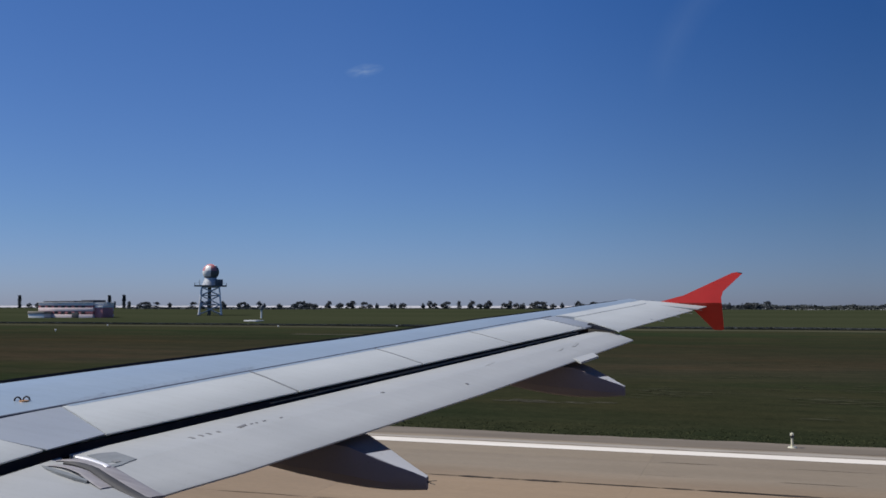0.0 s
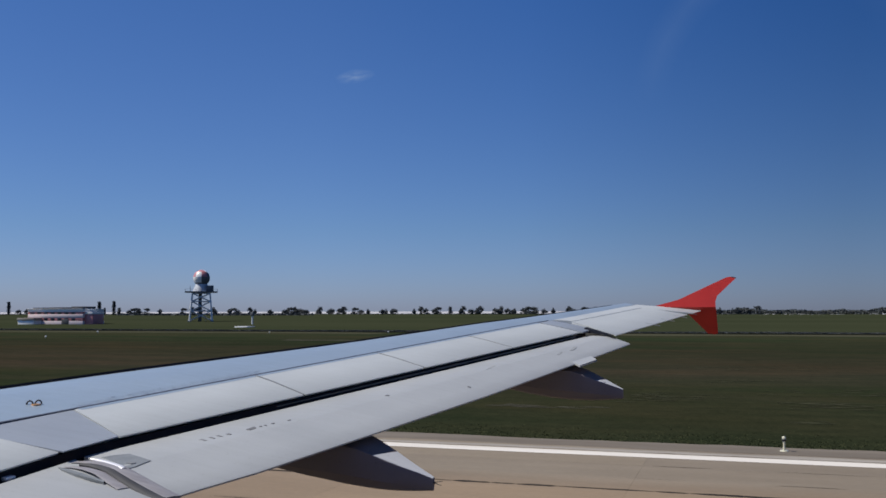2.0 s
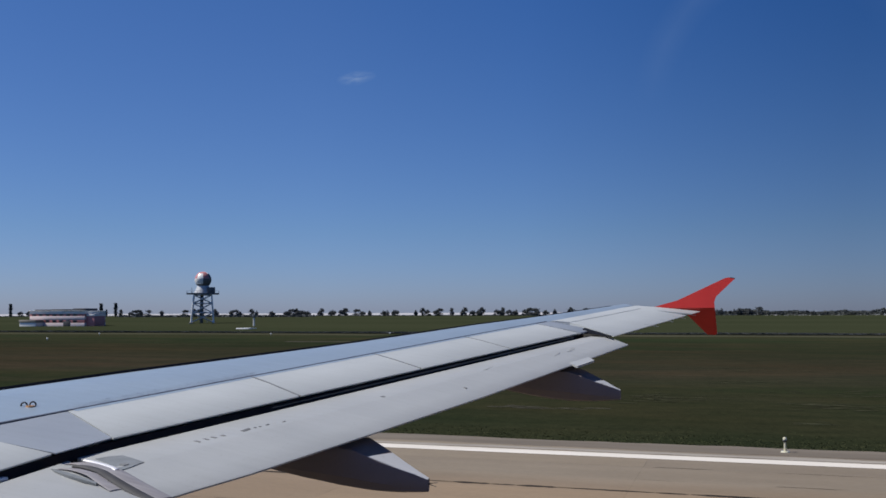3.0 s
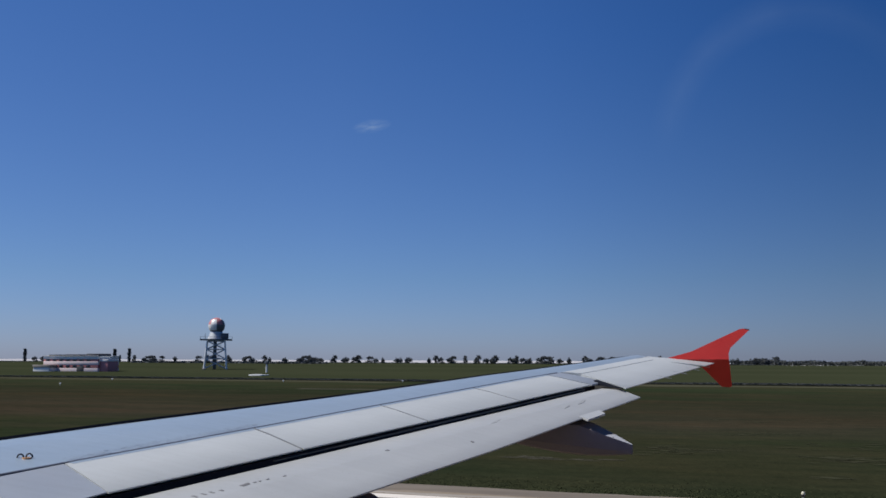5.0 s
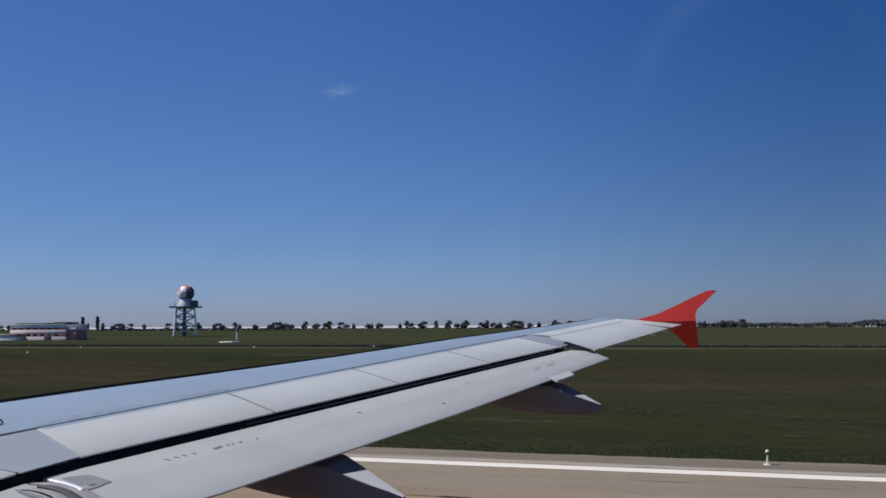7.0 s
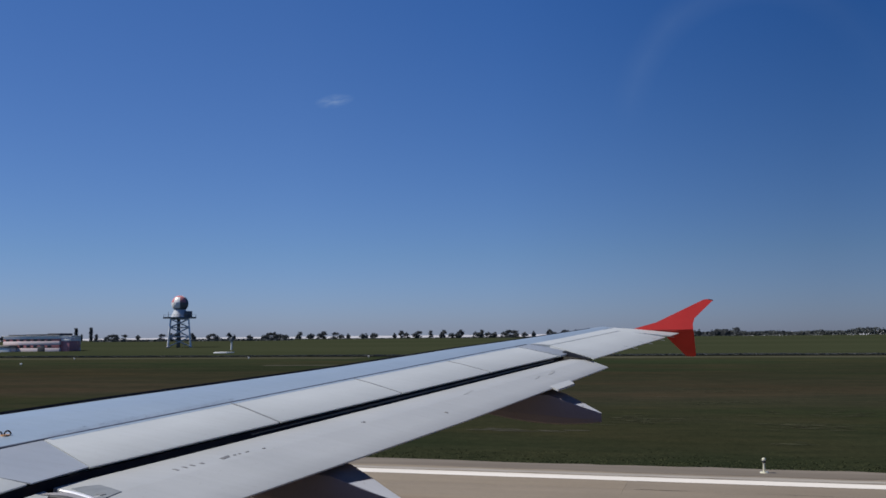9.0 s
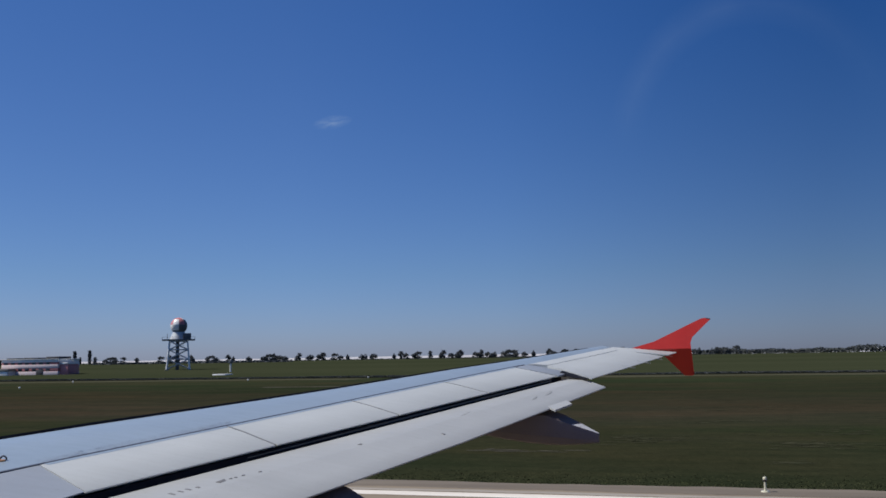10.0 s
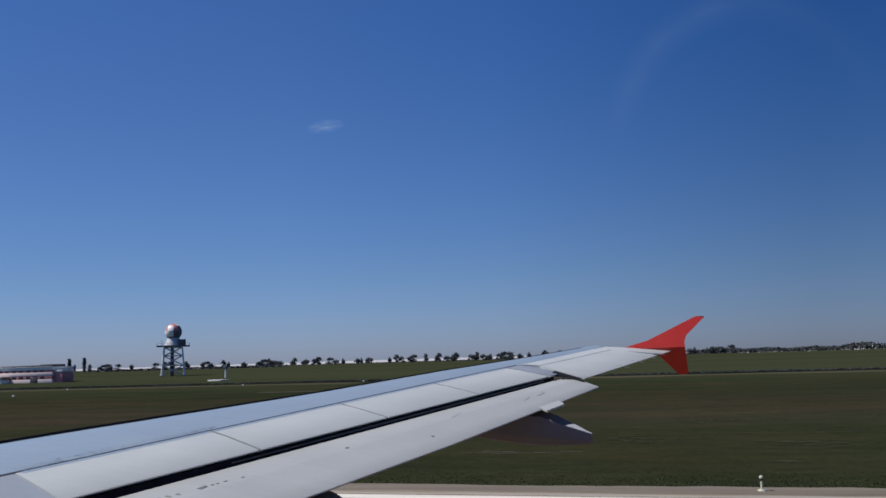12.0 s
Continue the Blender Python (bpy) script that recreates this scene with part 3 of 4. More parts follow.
# flap noses take the dark tone of the spoilers' shadow
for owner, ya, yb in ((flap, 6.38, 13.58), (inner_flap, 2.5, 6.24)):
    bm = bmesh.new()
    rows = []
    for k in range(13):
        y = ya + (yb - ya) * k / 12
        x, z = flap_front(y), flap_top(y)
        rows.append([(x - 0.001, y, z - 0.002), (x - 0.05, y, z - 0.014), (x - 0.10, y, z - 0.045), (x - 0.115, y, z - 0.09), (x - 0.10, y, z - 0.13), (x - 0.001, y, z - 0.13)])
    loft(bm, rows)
    part("flap_nose", bm, M_NOSE, owner, "rounded flap nose coloured dark for shade")
bm = bmesh.new()
rows = []
for k in range(13):
    y = 8.1 + 5.2 * k / 12
    x, z, w = xs(y) - 0.094, zs(y) - 0.066, 0.003 + 0.004 * min(1.0, k / 4)
    rows.append([(x, y, z - w), (x + 0.012, y, z - w), (x + 0.010, y, z + w), (x, y, z + w)])
loft(bm, rows)
part("cove_strip", bm, M_STRIP, wing, "thin grey strip inside the gap")


def on_flap(x, y, lift=0.0):
    """Height of the flap's upper side."""
    out = 4.762 + 0.2786 * y
    chord = flap_chord(y) if y > 7.0 else 0.975
    a, b = out + 0.035, out + chord
    f = max(0.0, min(1.0, (x - a) / (b - a)))
    p, q = flap_top(y), zs(y) - 0.07 - 0.1 * chord
    z = p + (q - p) * f
    return z + 0.0335 * (f / 0.445 if f < 0.445 else (1 - f) / 0.555) + lift


# trailing tab by the outer track
bm = bmesh.new()
ring_up, ring_low = [], []
for y, d in ((11.44, 0.70), (11.395, 0.75), (11.26, 0.868), (11.715, 0.848), (11.895, 0.727), (11.93, 0.69)):
    z = zs(y) - 0.07 - 0.1 * min(d, flap_chord(y) + 0.04)
    ring_up.append((xs(y) + d, y, z + 0.006))
    ring_low.append((xs(y) + d, y, z - 0.014))
loft(bm, [ring_low, ring_up])
part("flap_tab", bm, M_FLAP, flap, "small plate at the flap edge")

# fittings where the two flaps meet: two curved seals with a dark slot between them
def seal(name, path, r0, r1, flat, material, owner, label):
    """A flattened tube that lies on the flap along a curved path of (x, y)."""
    bm = bmesh.new()
    rows = []
    n = 18
    for k in range(n + 1):
        f = k / n
        (ax, ay), (bx, by), (cx, cy), (dx, dy) = path
        w = ((1 - f) ** 3, 3 * f * (1 - f) ** 2, 3 * f * f * (1 - f), f ** 3)
        x, y = ax * w[0] + bx * w[1] + cx * w[2] + dx * w[3], ay * w[0] + by * w[1] + cy * w[2] + dy * w[3]
        r = r0 + (r1 - r0) * f
        z = on_flap(x, y)
        rows.append([(x + 0.45 * r * math.cos(a), y + r * math.cos(a), z + flat * r * math.sin(a)) for a in [2 * math.pi * i / 12 for i in range(12)]])
    loft(bm, rows)
    return part(name, bm, material, owner, label)


seal("flap_end_seal", ((6.62, 6.21), (6.74, 6.30), (6.95, 6.15), (7.42, 5.99)), 0.034, 0.056, 0.16, M_METAL, flap, "dull pinkish metal end seal")
seal("seal_gap", ((6.69, 6.17), (6.81, 6.20), (6.96, 6.06), (7.45, 5.91)), 0.020, 0.034, 0.52, M_SEAL, flap, "dark slot between the flaps")
seal("flap_end_seal", ((6.64, 6.10), (6.74, 6.16), (6.92, 6.03), (7.14, 5.95)), 0.024, 0.034, 0.12, M_METAL, inner_flap, "dull pinkish metal end seal")
# highlight on the seal, painted as a bright raised strip
seal("seal_highlight", ((6.66, 6.292), (6.74, 6.285), (6.86, 6.23), (6.975, 6.172)), 0.012, 0.018, 0.75, M_BRIGHT, flap, "highlight of the seal as a bright strip")


def flap_plate(name, corners, material, label, thick=0.008, owner=None):
    bm = bmesh.new()
    up = [bm.verts.new((x, y, on_flap(x, y, thick))) for x, y in corners]
    lo = [bm.verts.new((x, y, on_flap(x, y, -0.01))) for x, y in corners]
    bm.faces.new(up)
    bm.faces.new(lo[::-1])
    n = len(up)
    for i in range(n):
        j = (i + 1) % n
        bm.faces.new((up[i], lo[i], lo[j], up[j]))
    return part(name, bm, material, owner or flap, label)


flap_plate("access_plate", ((6.69, 6.34), (6.73, 6.41), (6.795, 6.463), (6.90, 6.42), (7.01, 6.375), (7.003, 6.31), (7.0, 6.248), (6.985, 6.185), (6.84, 6.27)), M_PLATE, "dull grey access plate", 0.004)
flap_plate("plate_stain", ((6.90, 6.29), (6.92, 6.31), (6.95, 6.31), (6.965, 6.29), (6.95, 6.265), (6.92, 6.265)), M_GAP, "dark stain on the plate", 0.0045)
flap_plate("guide_rail", ((6.60, 6.075), (6.68, 6.06), (6.84, 6.005), (7.0, 5.972), (7.008, 5.952), (6.92, 5.955), (6.78, 5.99), (6.66, 6.035)), M_PLATE, "dull grey guide rail", 0.004, inner_flap)
bm = bmesh.new()
box(bm, 6.49, 6.53, 5.76, 5.83, zs(5.8) - 0.075, zs(5.8) - 0.05, 0.008)
part("cove_bracket", bm, M_BRIGHT, wing, "small bright bracket inside the gap")

# stencilled marks: short bars
for x, y, l, w in ((7.02, 6.93, 0.06, 0.022), (7.04, 7.0, 0.055, 0.02), (7.06, 7.06, 0.055, 0.02), (7.09, 7.125, 0.04, 0.03), (7.15, 7.32, 0.045, 0.11),
                   (7.175, 7.40, 0.022, 0.03), (7.19, 7.44, 0.022, 0.025), (7.21, 7.51, 0.02, 0.04), (7.27, 7.64, 0.02, 0.04),
                   (7.59, 8.75, 0.035, 0.05), (8.06, 9.54, 0.03, 0.03)):
    flap_plate("stencil_mark", ((x - l * 0.5, y - w * 0.4), (x + l * 0.4, y - w * 0.4 - l * 0.3), (x + l * 0.5, y + w * 0.3 - l * 0.3), (x - l * 0.3, y + w * 0.5)), M_MARK, "small black stencil mark", 0.003)

# worn smears on the flap
for x, y, l, w in ((8.545, 12.14, 0.030, 0.30), (8.02, 10.455, 0.026, 0.30), (8.46, 11.75, 0.018, 0.22)):
    flap_plate("paint_smear", ((x - l * 0.3, y - w * 0.5), (x + l * 0.6, y - w * 0.2), (x + l * 0.9, y + w * 0.3), (x + l * 0.5, y + w * 0.5), (x - l * 0.2, y + w * 0.35), (x - l * 0.5, y - w * 0.1)), M_SMEAR, "grey worn smear in the paint", 0.002)


# aileron and tip trailing edge
def ail_te(y):
    return xs(y) + 0.43 - 0.05 * (y - 13.2)


def inboard_skew(f):
    """How far the front of the aileron lies outboard of its rear; none at the tip."""
    return 0.65 * (1 - f)


bm = bmesh.new()
rows = []
for k in range(11):
    f = k / 10
    y = 13.29 + (16.42 - 13.29) * f
    yf = y + inboard_skew(f)
    ym = y + 0.65 * inboard_skew(f)
    a, b = hinge(yf) + 0.30, ail_te(y)
    p, q = zs(yf) + rise(yf) - 0.013, 3.335 + 0.0815 * y - 0.04
    m_, mz = a + (b - a) * 0.35, p + (q - p) * 0.35 + 0.006
    rows.append([(a, yf, p - 0.012), (a + 0.004, yf, p), (m_, ym, mz), (b - 0.006, y, q + 0.001), (b, y, q - 0.004), (b - 0.002, y, q - 0.012), (m_, ym, mz - 0.05), (a, yf, p - 0.08)])
loft(bm, rows)
part("aileron", bm, M_SPOIL, airliner, "light grey aileron")
# filler coloured black for the shaded gap inboard of the aileron
bm = bmesh.new()
rows = []
for f in (0.36, 0.5, 0.7, 0.95):
    y = 13.94 - 0.65 * f
    x = hinge(13.94) + 0.30 + (ail_te(13.29) - hinge(13.94) - 0.30) * f
    top_ = zs(13.94) + rise(13.94) - 0.013 + (3.335 + 0.0815 * 13.29 - 0.04 - zs(13.94) - rise(13.94) + 0.013) * f - 0.006
    rows.append([(x, y - 0.24 * (1.25 - f), top_ - 0.012), (x, y + 0.02, top_), (x, y + 0.02, top_ - 0.05 * (1.05 - f)), (x, y - 0.24 * (1.25 - f), top_ - 0.10 * (1.05 - f))])
loft(bm, rows)
part("aileron_gap_shade", bm, M_EDGE, airliner, "black filler for the shaded gap by the aileron")
bm = bmesh.new()
slab(bm, 13.98, 16.44, lambda y: hinge(y) + 0.014, lambda y: hinge(y) + 0.285, lambda y: zs(y) + rise(y) + 0.004, lambda y: zs(y) + rise(y) - 0.010, 0.06, 0.05, 6)
part("aileron_shroud", bm, M_SPOIL, airliner, "light grey fixed strip ahead of the aileron")
bm = bmesh.new()
slab(bm, 16.44, 16.925, lambda y: hinge(y) + 0.014, lambda y: ail_te(y) + 0.07, lambda y: zs(y) + rise(y), lambda y: 3.335 + 0.0815 * y - 0.02, 0.07, 0.012, 3)
part("tip_panel", bm, M_SPOIL, airliner, "light grey wingtip panel")
for y in (14.75, 15.45, 16.05, 16.6):
    bm = bmesh.new()
    rod(bm, (ail_te(y) - 0.10, y, 3.335 + 0.0815 * y - 0.03), (ail_te(y) + 0.09, y + 0.02, 3.335 + 0.0815 * y - 0.06), 0.009, 0.005, 6)
    part("static_wick", bm, M_DULL, airliner, "thin grey static discharge wick")

# wingtip fence: swept fin above and below the tip
FENCE = ((8.97, 4.74), (9.44, 4.87), (10.18, 5.225), (10.24, 5.235), (10.33, 5.212), (10.04, 4.93), (10.01, 4.84), (10.02, 4.72), (10.04, 4.33), (10.0, 4.315), (9.89, 4.32), (9.57, 4.66), (9.25, 4.70))


def fence_y(z):
    return 16.93 + (0.30 * (z - 4.75) if z > 4.75 else -0.58 * (z - 4.75))


bm = bmesh.new()
upper = [p for p in FENCE if p[1] > 4.735] + [(10.015, 4.75), (9.3, 4.75)]
lower = [(9.3, 4.75), (10.015, 4.75)] + [p for p in FENCE if p[1] < 4.735 and p[0] > 9.3]
faces_ = []
for s_ in (-1, 1):
    at = {p: bm.verts.new((p[0], fence_y(p[1]) + s_ * 0.011, p[1])) for p in upper + lower}
    for loop in (upper, lower):
        bm.faces.new([at[p] for p in loop])
    faces_.append(at)
rim = upper[:-2] + [(10.015, 4.75)] + lower[2:] + [(9.3, 4.75)]
for p, q in zip(rim, rim[1:] + rim[:1]):
    bm.faces.new((faces_[0][p], faces_[0][q], faces_[1][q], faces_[1][p]))
part("wingtip_fence", bm, M_RED, airliner, "bright red swept wingtip fence", 12)
bm = bmesh.new()
rod(bm, (10.26, fence_y(5.224), 5.226), (10.33, fence_y(5.212), 5.211), 0.012, 0.013, 8)
part("fence_tip_dark", bm, M_NOSE, airliner, "small dark end of the wingtip fence")


# flap track fairings: a top that slopes down aft from a low ridge to sharp chines, upright flanks and a rounded keel
def fairing(y0, stations, lit, name_label):
    bm = bmesh.new()
    rows = []
    for x, chine, ridge, keel, half in stations:
        deep_ = keel - chine
        flank = [(1.0, chine - 0.006), (0.97, chine + deep_ * 0.35), (0.82, chine + deep_ * 0.68), (0.5, chine + deep_ * 0.92), (0.12, keel)]
        ring = [(x, y0 - half, chine), (x, y0 + half * 0.45, ridge), (x, y0 + half * 0.6, ridge - 0.001), (x, y0 + half, chine)]
        rows.append(ring + [(x, y0 + half * a, z) for a, z in flank] + [(x, y0 - half * a, z) for a, z in reversed(flank)])
    loft(bm, rows)
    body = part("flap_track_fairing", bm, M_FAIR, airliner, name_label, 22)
    # sunlit tail and shadowed top, coloured apart, meet along the flap's shadow edge
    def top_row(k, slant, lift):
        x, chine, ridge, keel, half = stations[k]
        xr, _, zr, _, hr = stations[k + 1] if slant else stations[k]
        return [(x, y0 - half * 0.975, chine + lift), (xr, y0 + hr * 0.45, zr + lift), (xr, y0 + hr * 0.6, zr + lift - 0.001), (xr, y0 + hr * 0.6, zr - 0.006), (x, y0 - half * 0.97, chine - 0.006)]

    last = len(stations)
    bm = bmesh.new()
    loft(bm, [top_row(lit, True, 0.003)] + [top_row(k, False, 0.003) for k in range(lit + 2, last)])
    part("sunlit_top", bm, M_FAIRLIT, body, "tail top coloured light as if sunlit", 22)
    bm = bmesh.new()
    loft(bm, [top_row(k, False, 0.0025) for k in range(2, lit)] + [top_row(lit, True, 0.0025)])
    part("shadowed_top", bm, M_FAIRSHADE, body, "fairing top coloured for the flap's shadow", 22)
    return body


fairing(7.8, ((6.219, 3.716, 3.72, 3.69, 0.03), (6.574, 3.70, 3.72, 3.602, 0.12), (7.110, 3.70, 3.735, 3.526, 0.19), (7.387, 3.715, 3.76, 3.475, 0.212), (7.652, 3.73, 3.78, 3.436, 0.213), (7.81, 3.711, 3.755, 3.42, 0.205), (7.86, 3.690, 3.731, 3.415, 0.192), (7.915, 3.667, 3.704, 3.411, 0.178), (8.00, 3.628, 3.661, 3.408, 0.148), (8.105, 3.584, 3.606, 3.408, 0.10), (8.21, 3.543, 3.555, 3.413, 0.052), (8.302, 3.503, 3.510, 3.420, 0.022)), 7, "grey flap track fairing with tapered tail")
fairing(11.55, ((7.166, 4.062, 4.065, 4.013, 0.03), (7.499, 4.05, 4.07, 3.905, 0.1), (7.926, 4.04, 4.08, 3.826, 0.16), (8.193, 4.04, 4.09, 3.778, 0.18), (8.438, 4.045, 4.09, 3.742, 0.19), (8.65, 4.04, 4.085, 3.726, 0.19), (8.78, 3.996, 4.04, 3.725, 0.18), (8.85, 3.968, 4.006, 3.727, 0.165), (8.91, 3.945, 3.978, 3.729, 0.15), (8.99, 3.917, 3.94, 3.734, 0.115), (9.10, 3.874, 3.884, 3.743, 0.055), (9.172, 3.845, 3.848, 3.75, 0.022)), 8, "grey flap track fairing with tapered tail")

# wire-thin discharge wicks on the inner fairing's tail
for dz, dy in ((0.010, 0.01), (-0.014, -0.02)):
    bm = bmesh.new()
    rod(bm, (8.295, 7.8, 3.475), (8.365, 7.8 + dy, 3.475 + dz), 0.004, 0.002, 6)
    part("static_wick", bm, M_SEAL, airliner, "thin dark static wick")

# rope fitting on the upper skin and a line of flaking sealant
for x0, y0 in ((5.66, 6.895), (5.705, 6.927)):
    bm = bmesh.new()
    for k in range(6):
        a0, a1 = math.pi * k / 6, math.pi * (k + 1) / 6
        p = lambda a: (x0 - 0.017 * math.cos(a), y0 - 0.012 * math.cos(a), zs(y0) + 0.122 + 0.026 * math.sin(a))
        rod(bm, p(a0), p(a1), 0.006, 0.006, 6)
    part("rope_loop", bm, M_SEAL, wing, "small dark rope loop")
bm = bmesh.new()
rod(bm, (5.70, 6.91, zs(6.91) + 0.10), (5.70, 6.91, zs(6.91) + 0.125), 0.036, 0.030, 14)
part("rope_plate", bm, M_ORANGE, wing, "orange base of the rope loops")


rng = random.Random(7)
bm = bmesh.new()
for k in range(420):
    y = 7.02 + 1.75 * k / 420 + rng.uniform(-0.02, 0.02)
    x = hinge(y) - 0.03 - rng.random() ** 2 * 0.10
    l, w = rng.uniform(0.003, 0.008), rng.uniform(0.006, 0.022)
    q = [(x - l / 2, y - w), (x + l / 2, y - w * 0.8), (x + l / 2 + 0.01, y + w), (x - l / 2 + 0.01, y + w * 0.9)]
    bm.faces.new([bm.verts.new((a, b, on_skin(a, b) + 0.004)) for a, b in q])
tagged(part("flaked_sealant", bm, M_FLAKE, wing), "flaking grey sealant along the hinge", kind="stuff")

# fuselage side with the cabin window that the camera looks through
R_OUT, R_IN, AXIS_Z = 1.975, 1.935, 4.25
WX0, WX1, WZ0, WZ1 = 9.98, 10.56, 4.46, 4.92


def hull(name, radius, material, owner, label):
    bm = bmesh.new()
    a0, a1 = math.asin((WZ0 - AXIS_Z) / radius), math.asin((WZ1 - AXIS_Z) / radius)
    angles = [a0 + (a1 - a0) * k / 6 for k in range(7)]
    n = 42
    angles += [a1 + (2 * math.pi - (a1 - a0)) * k / n for k in range(1, n)]
    xs_ = [-3.0, 1, 5, 8, WX0, WX1, 13, 17, 21.0]
    g = [[bm.verts.new((x, radius * math.cos(a), AXIS_Z + radius * math.sin(a))) for a in angles] for x in xs_]
    m = len(angles)
    for i in range(len(xs_) - 1):
        for j in range(m):
            if xs_[i] == WX0 and j < 6:
                continue
            k = (j + 1) % m
            bm.faces.new((g[i][j], g[i][k], g[i + 1][k], g[i + 1][j]))
    bm.faces.new(g[0])
    bm.faces.new(g[-1])
    return part(name, bm, material, owner, label)


hull("fuselage_skin", R_OUT, M_WHITE, airliner, "white painted fuselage skin")
hull("cabin_lining", R_IN, M_CABIN, airliner, "pale cabin wall lining")
bm = bmesh.new()
ring_in, ring_out = [], []
for f in range(7):
    z = WZ0 + (WZ1 - WZ0) * f / 6
    ring_in.append((WX0, z))
for f in range(7):
    ring_in.append((WX1, WZ1 + (WZ0 - WZ1) * f / 6))
wall_y = lambda r, z: math.sqrt(r * r - (z - AXIS_Z) ** 2)
a = [bm.verts.new((x, wall_y(R_IN, z) - 0.004, z)) for x, z in ring_in]
b = [bm.verts.new((x, wall_y(R_OUT, z) + 0.004, z)) for x, z in ring_in]
n = len(a)
for i in range(n):
    j = (i + 1) % n
    bm.faces.new((a[i], a[j], b[j], b[i]))
part("window_frame", bm, M_CABIN, airliner, "pale plastic cabin window reveal")


# undercarriage: plain legs with wheels that carry the airliner
for gx, gy in ((7.0, -3.8), (7.0, 3.8), (-2.0, 0.0)):
    bm = bmesh.new()
    rod(bm, (gx, gy, 0.5), (gx, gy * 0.9, 3.4 if gy else 2.6), 0.13, 0.15, 12)
    rod(bm, (gx, gy - 0.5, 0.61), (gx, gy + 0.5, 0.61), 0.08, 0.08, 10)
    leg = part("gear_leg", bm, M_DULL, airliner, "grey metal undercarriage leg")
    for s in (-0.42, 0.42):
        bm = bmesh.new()
        prof = ((0.18, 0.52), (0.20, 0.57), (0.14, 0.582), (-0.14, 0.582), (-0.20, 0.57), (-0.18, 0.52), (-0.18, 0.25), (0.18, 0.25))
        loft(bm, [[(gx + r * math.cos(t), gy + s + w, 0.609 + r * math.sin(t)) for t in [2 * math.pi * i / 24 for i in range(24)]] for w, r in prof])
        part("wheel", bm, M_SEAL, leg, "black rubber wheel")
bm = bmesh.new()
loft(bm, [[(x, -y, z) for x, y, z in wing_ring(w)] for w in (1.7, 3.0, 4.4)])
part("wing_stub", bm, M_SKIN, airliner, "root of the opposite wing")


# ---- runway edge lights ----
def edge_light(name):
    ob = empty(name, pose(0, 0, 0), "short white runway edge light on a stake", "runway light", "runway edge lights")
    bm = bmesh.new()
    rod(bm, (0, 0, 0), (0, 0, 0.04), 0.15, 0.13, 14)
    part("base", bm, M_LAMP, ob)
    bm = bmesh.new()
    rod(bm, (0, 0, 0.04), (0, 0, 0.34), 0.045, 0.035, 8)
    part("stake", bm, M_LAMP, ob, "pale painted stake")
    bm = bmesh.new()
    rod(bm, (0, 0, 0.33), (0, 0, 0.40), 0.05, 0.085, 12)
    part("collar", bm, M_SEAL, ob, "black lamp collar")
    bm = bmesh.new()
    prof = ((0.060, 0.40), (0.068, 0.42), (0.062, 0.47), (0.04, 0.495), (0.01, 0.50))
    loft(bm, [[(r * math.cos(t), r * math.sin(t), z) for t in [2 * math.pi * i / 12 for i in range(12)]] for r, z in prof])
    part("lamp_head", bm, M_LAMP, ob, "yellowish lamp glass")
    return ob


first = edge_light("edge_light")
first.matrix_world = pose(11.75, 35.0, 0.036)
for k in (-3, -2, -1, 1, 2):
    copy_thing(first, pose(11.75 + 60 * k, 35.0, 0.036))


# ---- trees ----
def tree(name, height, width, seed, label):
    rng = random.Random(seed)
    ob = empty(name, pose(0, 0, 0), label, "tree", "distant row of trees")
    bm = bmesh.new()
    bole = height * rng.uniform(0.05, 0.13)
    lean = rng.uniform(-0.3, 0.3)
    rod(bm, (0, 0, -0.1), (lean * 0.4, 0, bole), height * 0.030, height * 0.022, 7)
    tips = []
    for k in range(11):
        a = rng.uniform(0, 2 * math.pi)
        d = width * rng.uniform(0.08, 0.36)
        tip = (lean + d * math.cos(a), d * math.sin(a), bole + (height - bole) * rng.uniform(0.08, 0.82))
        rod(bm, (lean * 0.4, 0, bole * rng.uniform(0.75, 1.0)), tip, height * 0.014, height * 0.005, 5)
        tips.append(tip)
    tips.append((lean, 0, height * 0.9))
    rod(bm, (lean * 0.4, 0, bole), tips[-1], height * 0.018, height * 0.005, 5)
    part("trunk", bm, M_BARK, ob)
    bm = bmesh.new()
    for k in range(520 if height < 12 else 1500):
        c = Vector(rng.choice(tips))
        if height > 12:
            # a poplar: a narrow column of leaves from near the ground to the tip
            f = rng.random() ** 0.9
            c = Vector((lean * f, 0, height * (0.05 + 0.9 * f)))
        c = c + Vector((rng.gauss(0, width * 0.10), rng.gauss(0, width * 0.10), rng.gauss(0, height * (0.08 if height < 12 else 0.02))))
        if c.z < bole * 0.4:
            continue
        s = rng.uniform(0.3, 0.8)
        q = Euler((rng.uniform(0, 6.3), rng.uniform(0, 6.3), rng.uniform(0, 6.3))).to_matrix()
        pts = [Vector((s, 0, 0)), Vector((0.2 * s, 0.6 * s, 0.15 * s)), Vector((-s, 0, 0)), Vector((-0.1 * s, -0.6 * s, 0.1 * s))]
        bm.faces.new([bm.verts.new(c + q @ p) for p in pts])
    part("crown", bm, M_LEAF, ob)
    return ob


KINDS = ((7.6, 9.5), (6.2, 7.5), (8.6, 7.0), (5.2, 9.0), (6.6, 5.2), (17.0, 8.0))
protos = []
for k, (h, w) in enumerate(KINDS):
    words = "slim dark poplar at the far field edge" if k == 5 else "dark leafy tree at the far field edge"
    protos.append(tree("tree", h, w, 40 + k, words))
rng = random.Random(21)
EYE_X = 10.4
placed = 0
az = -46.0
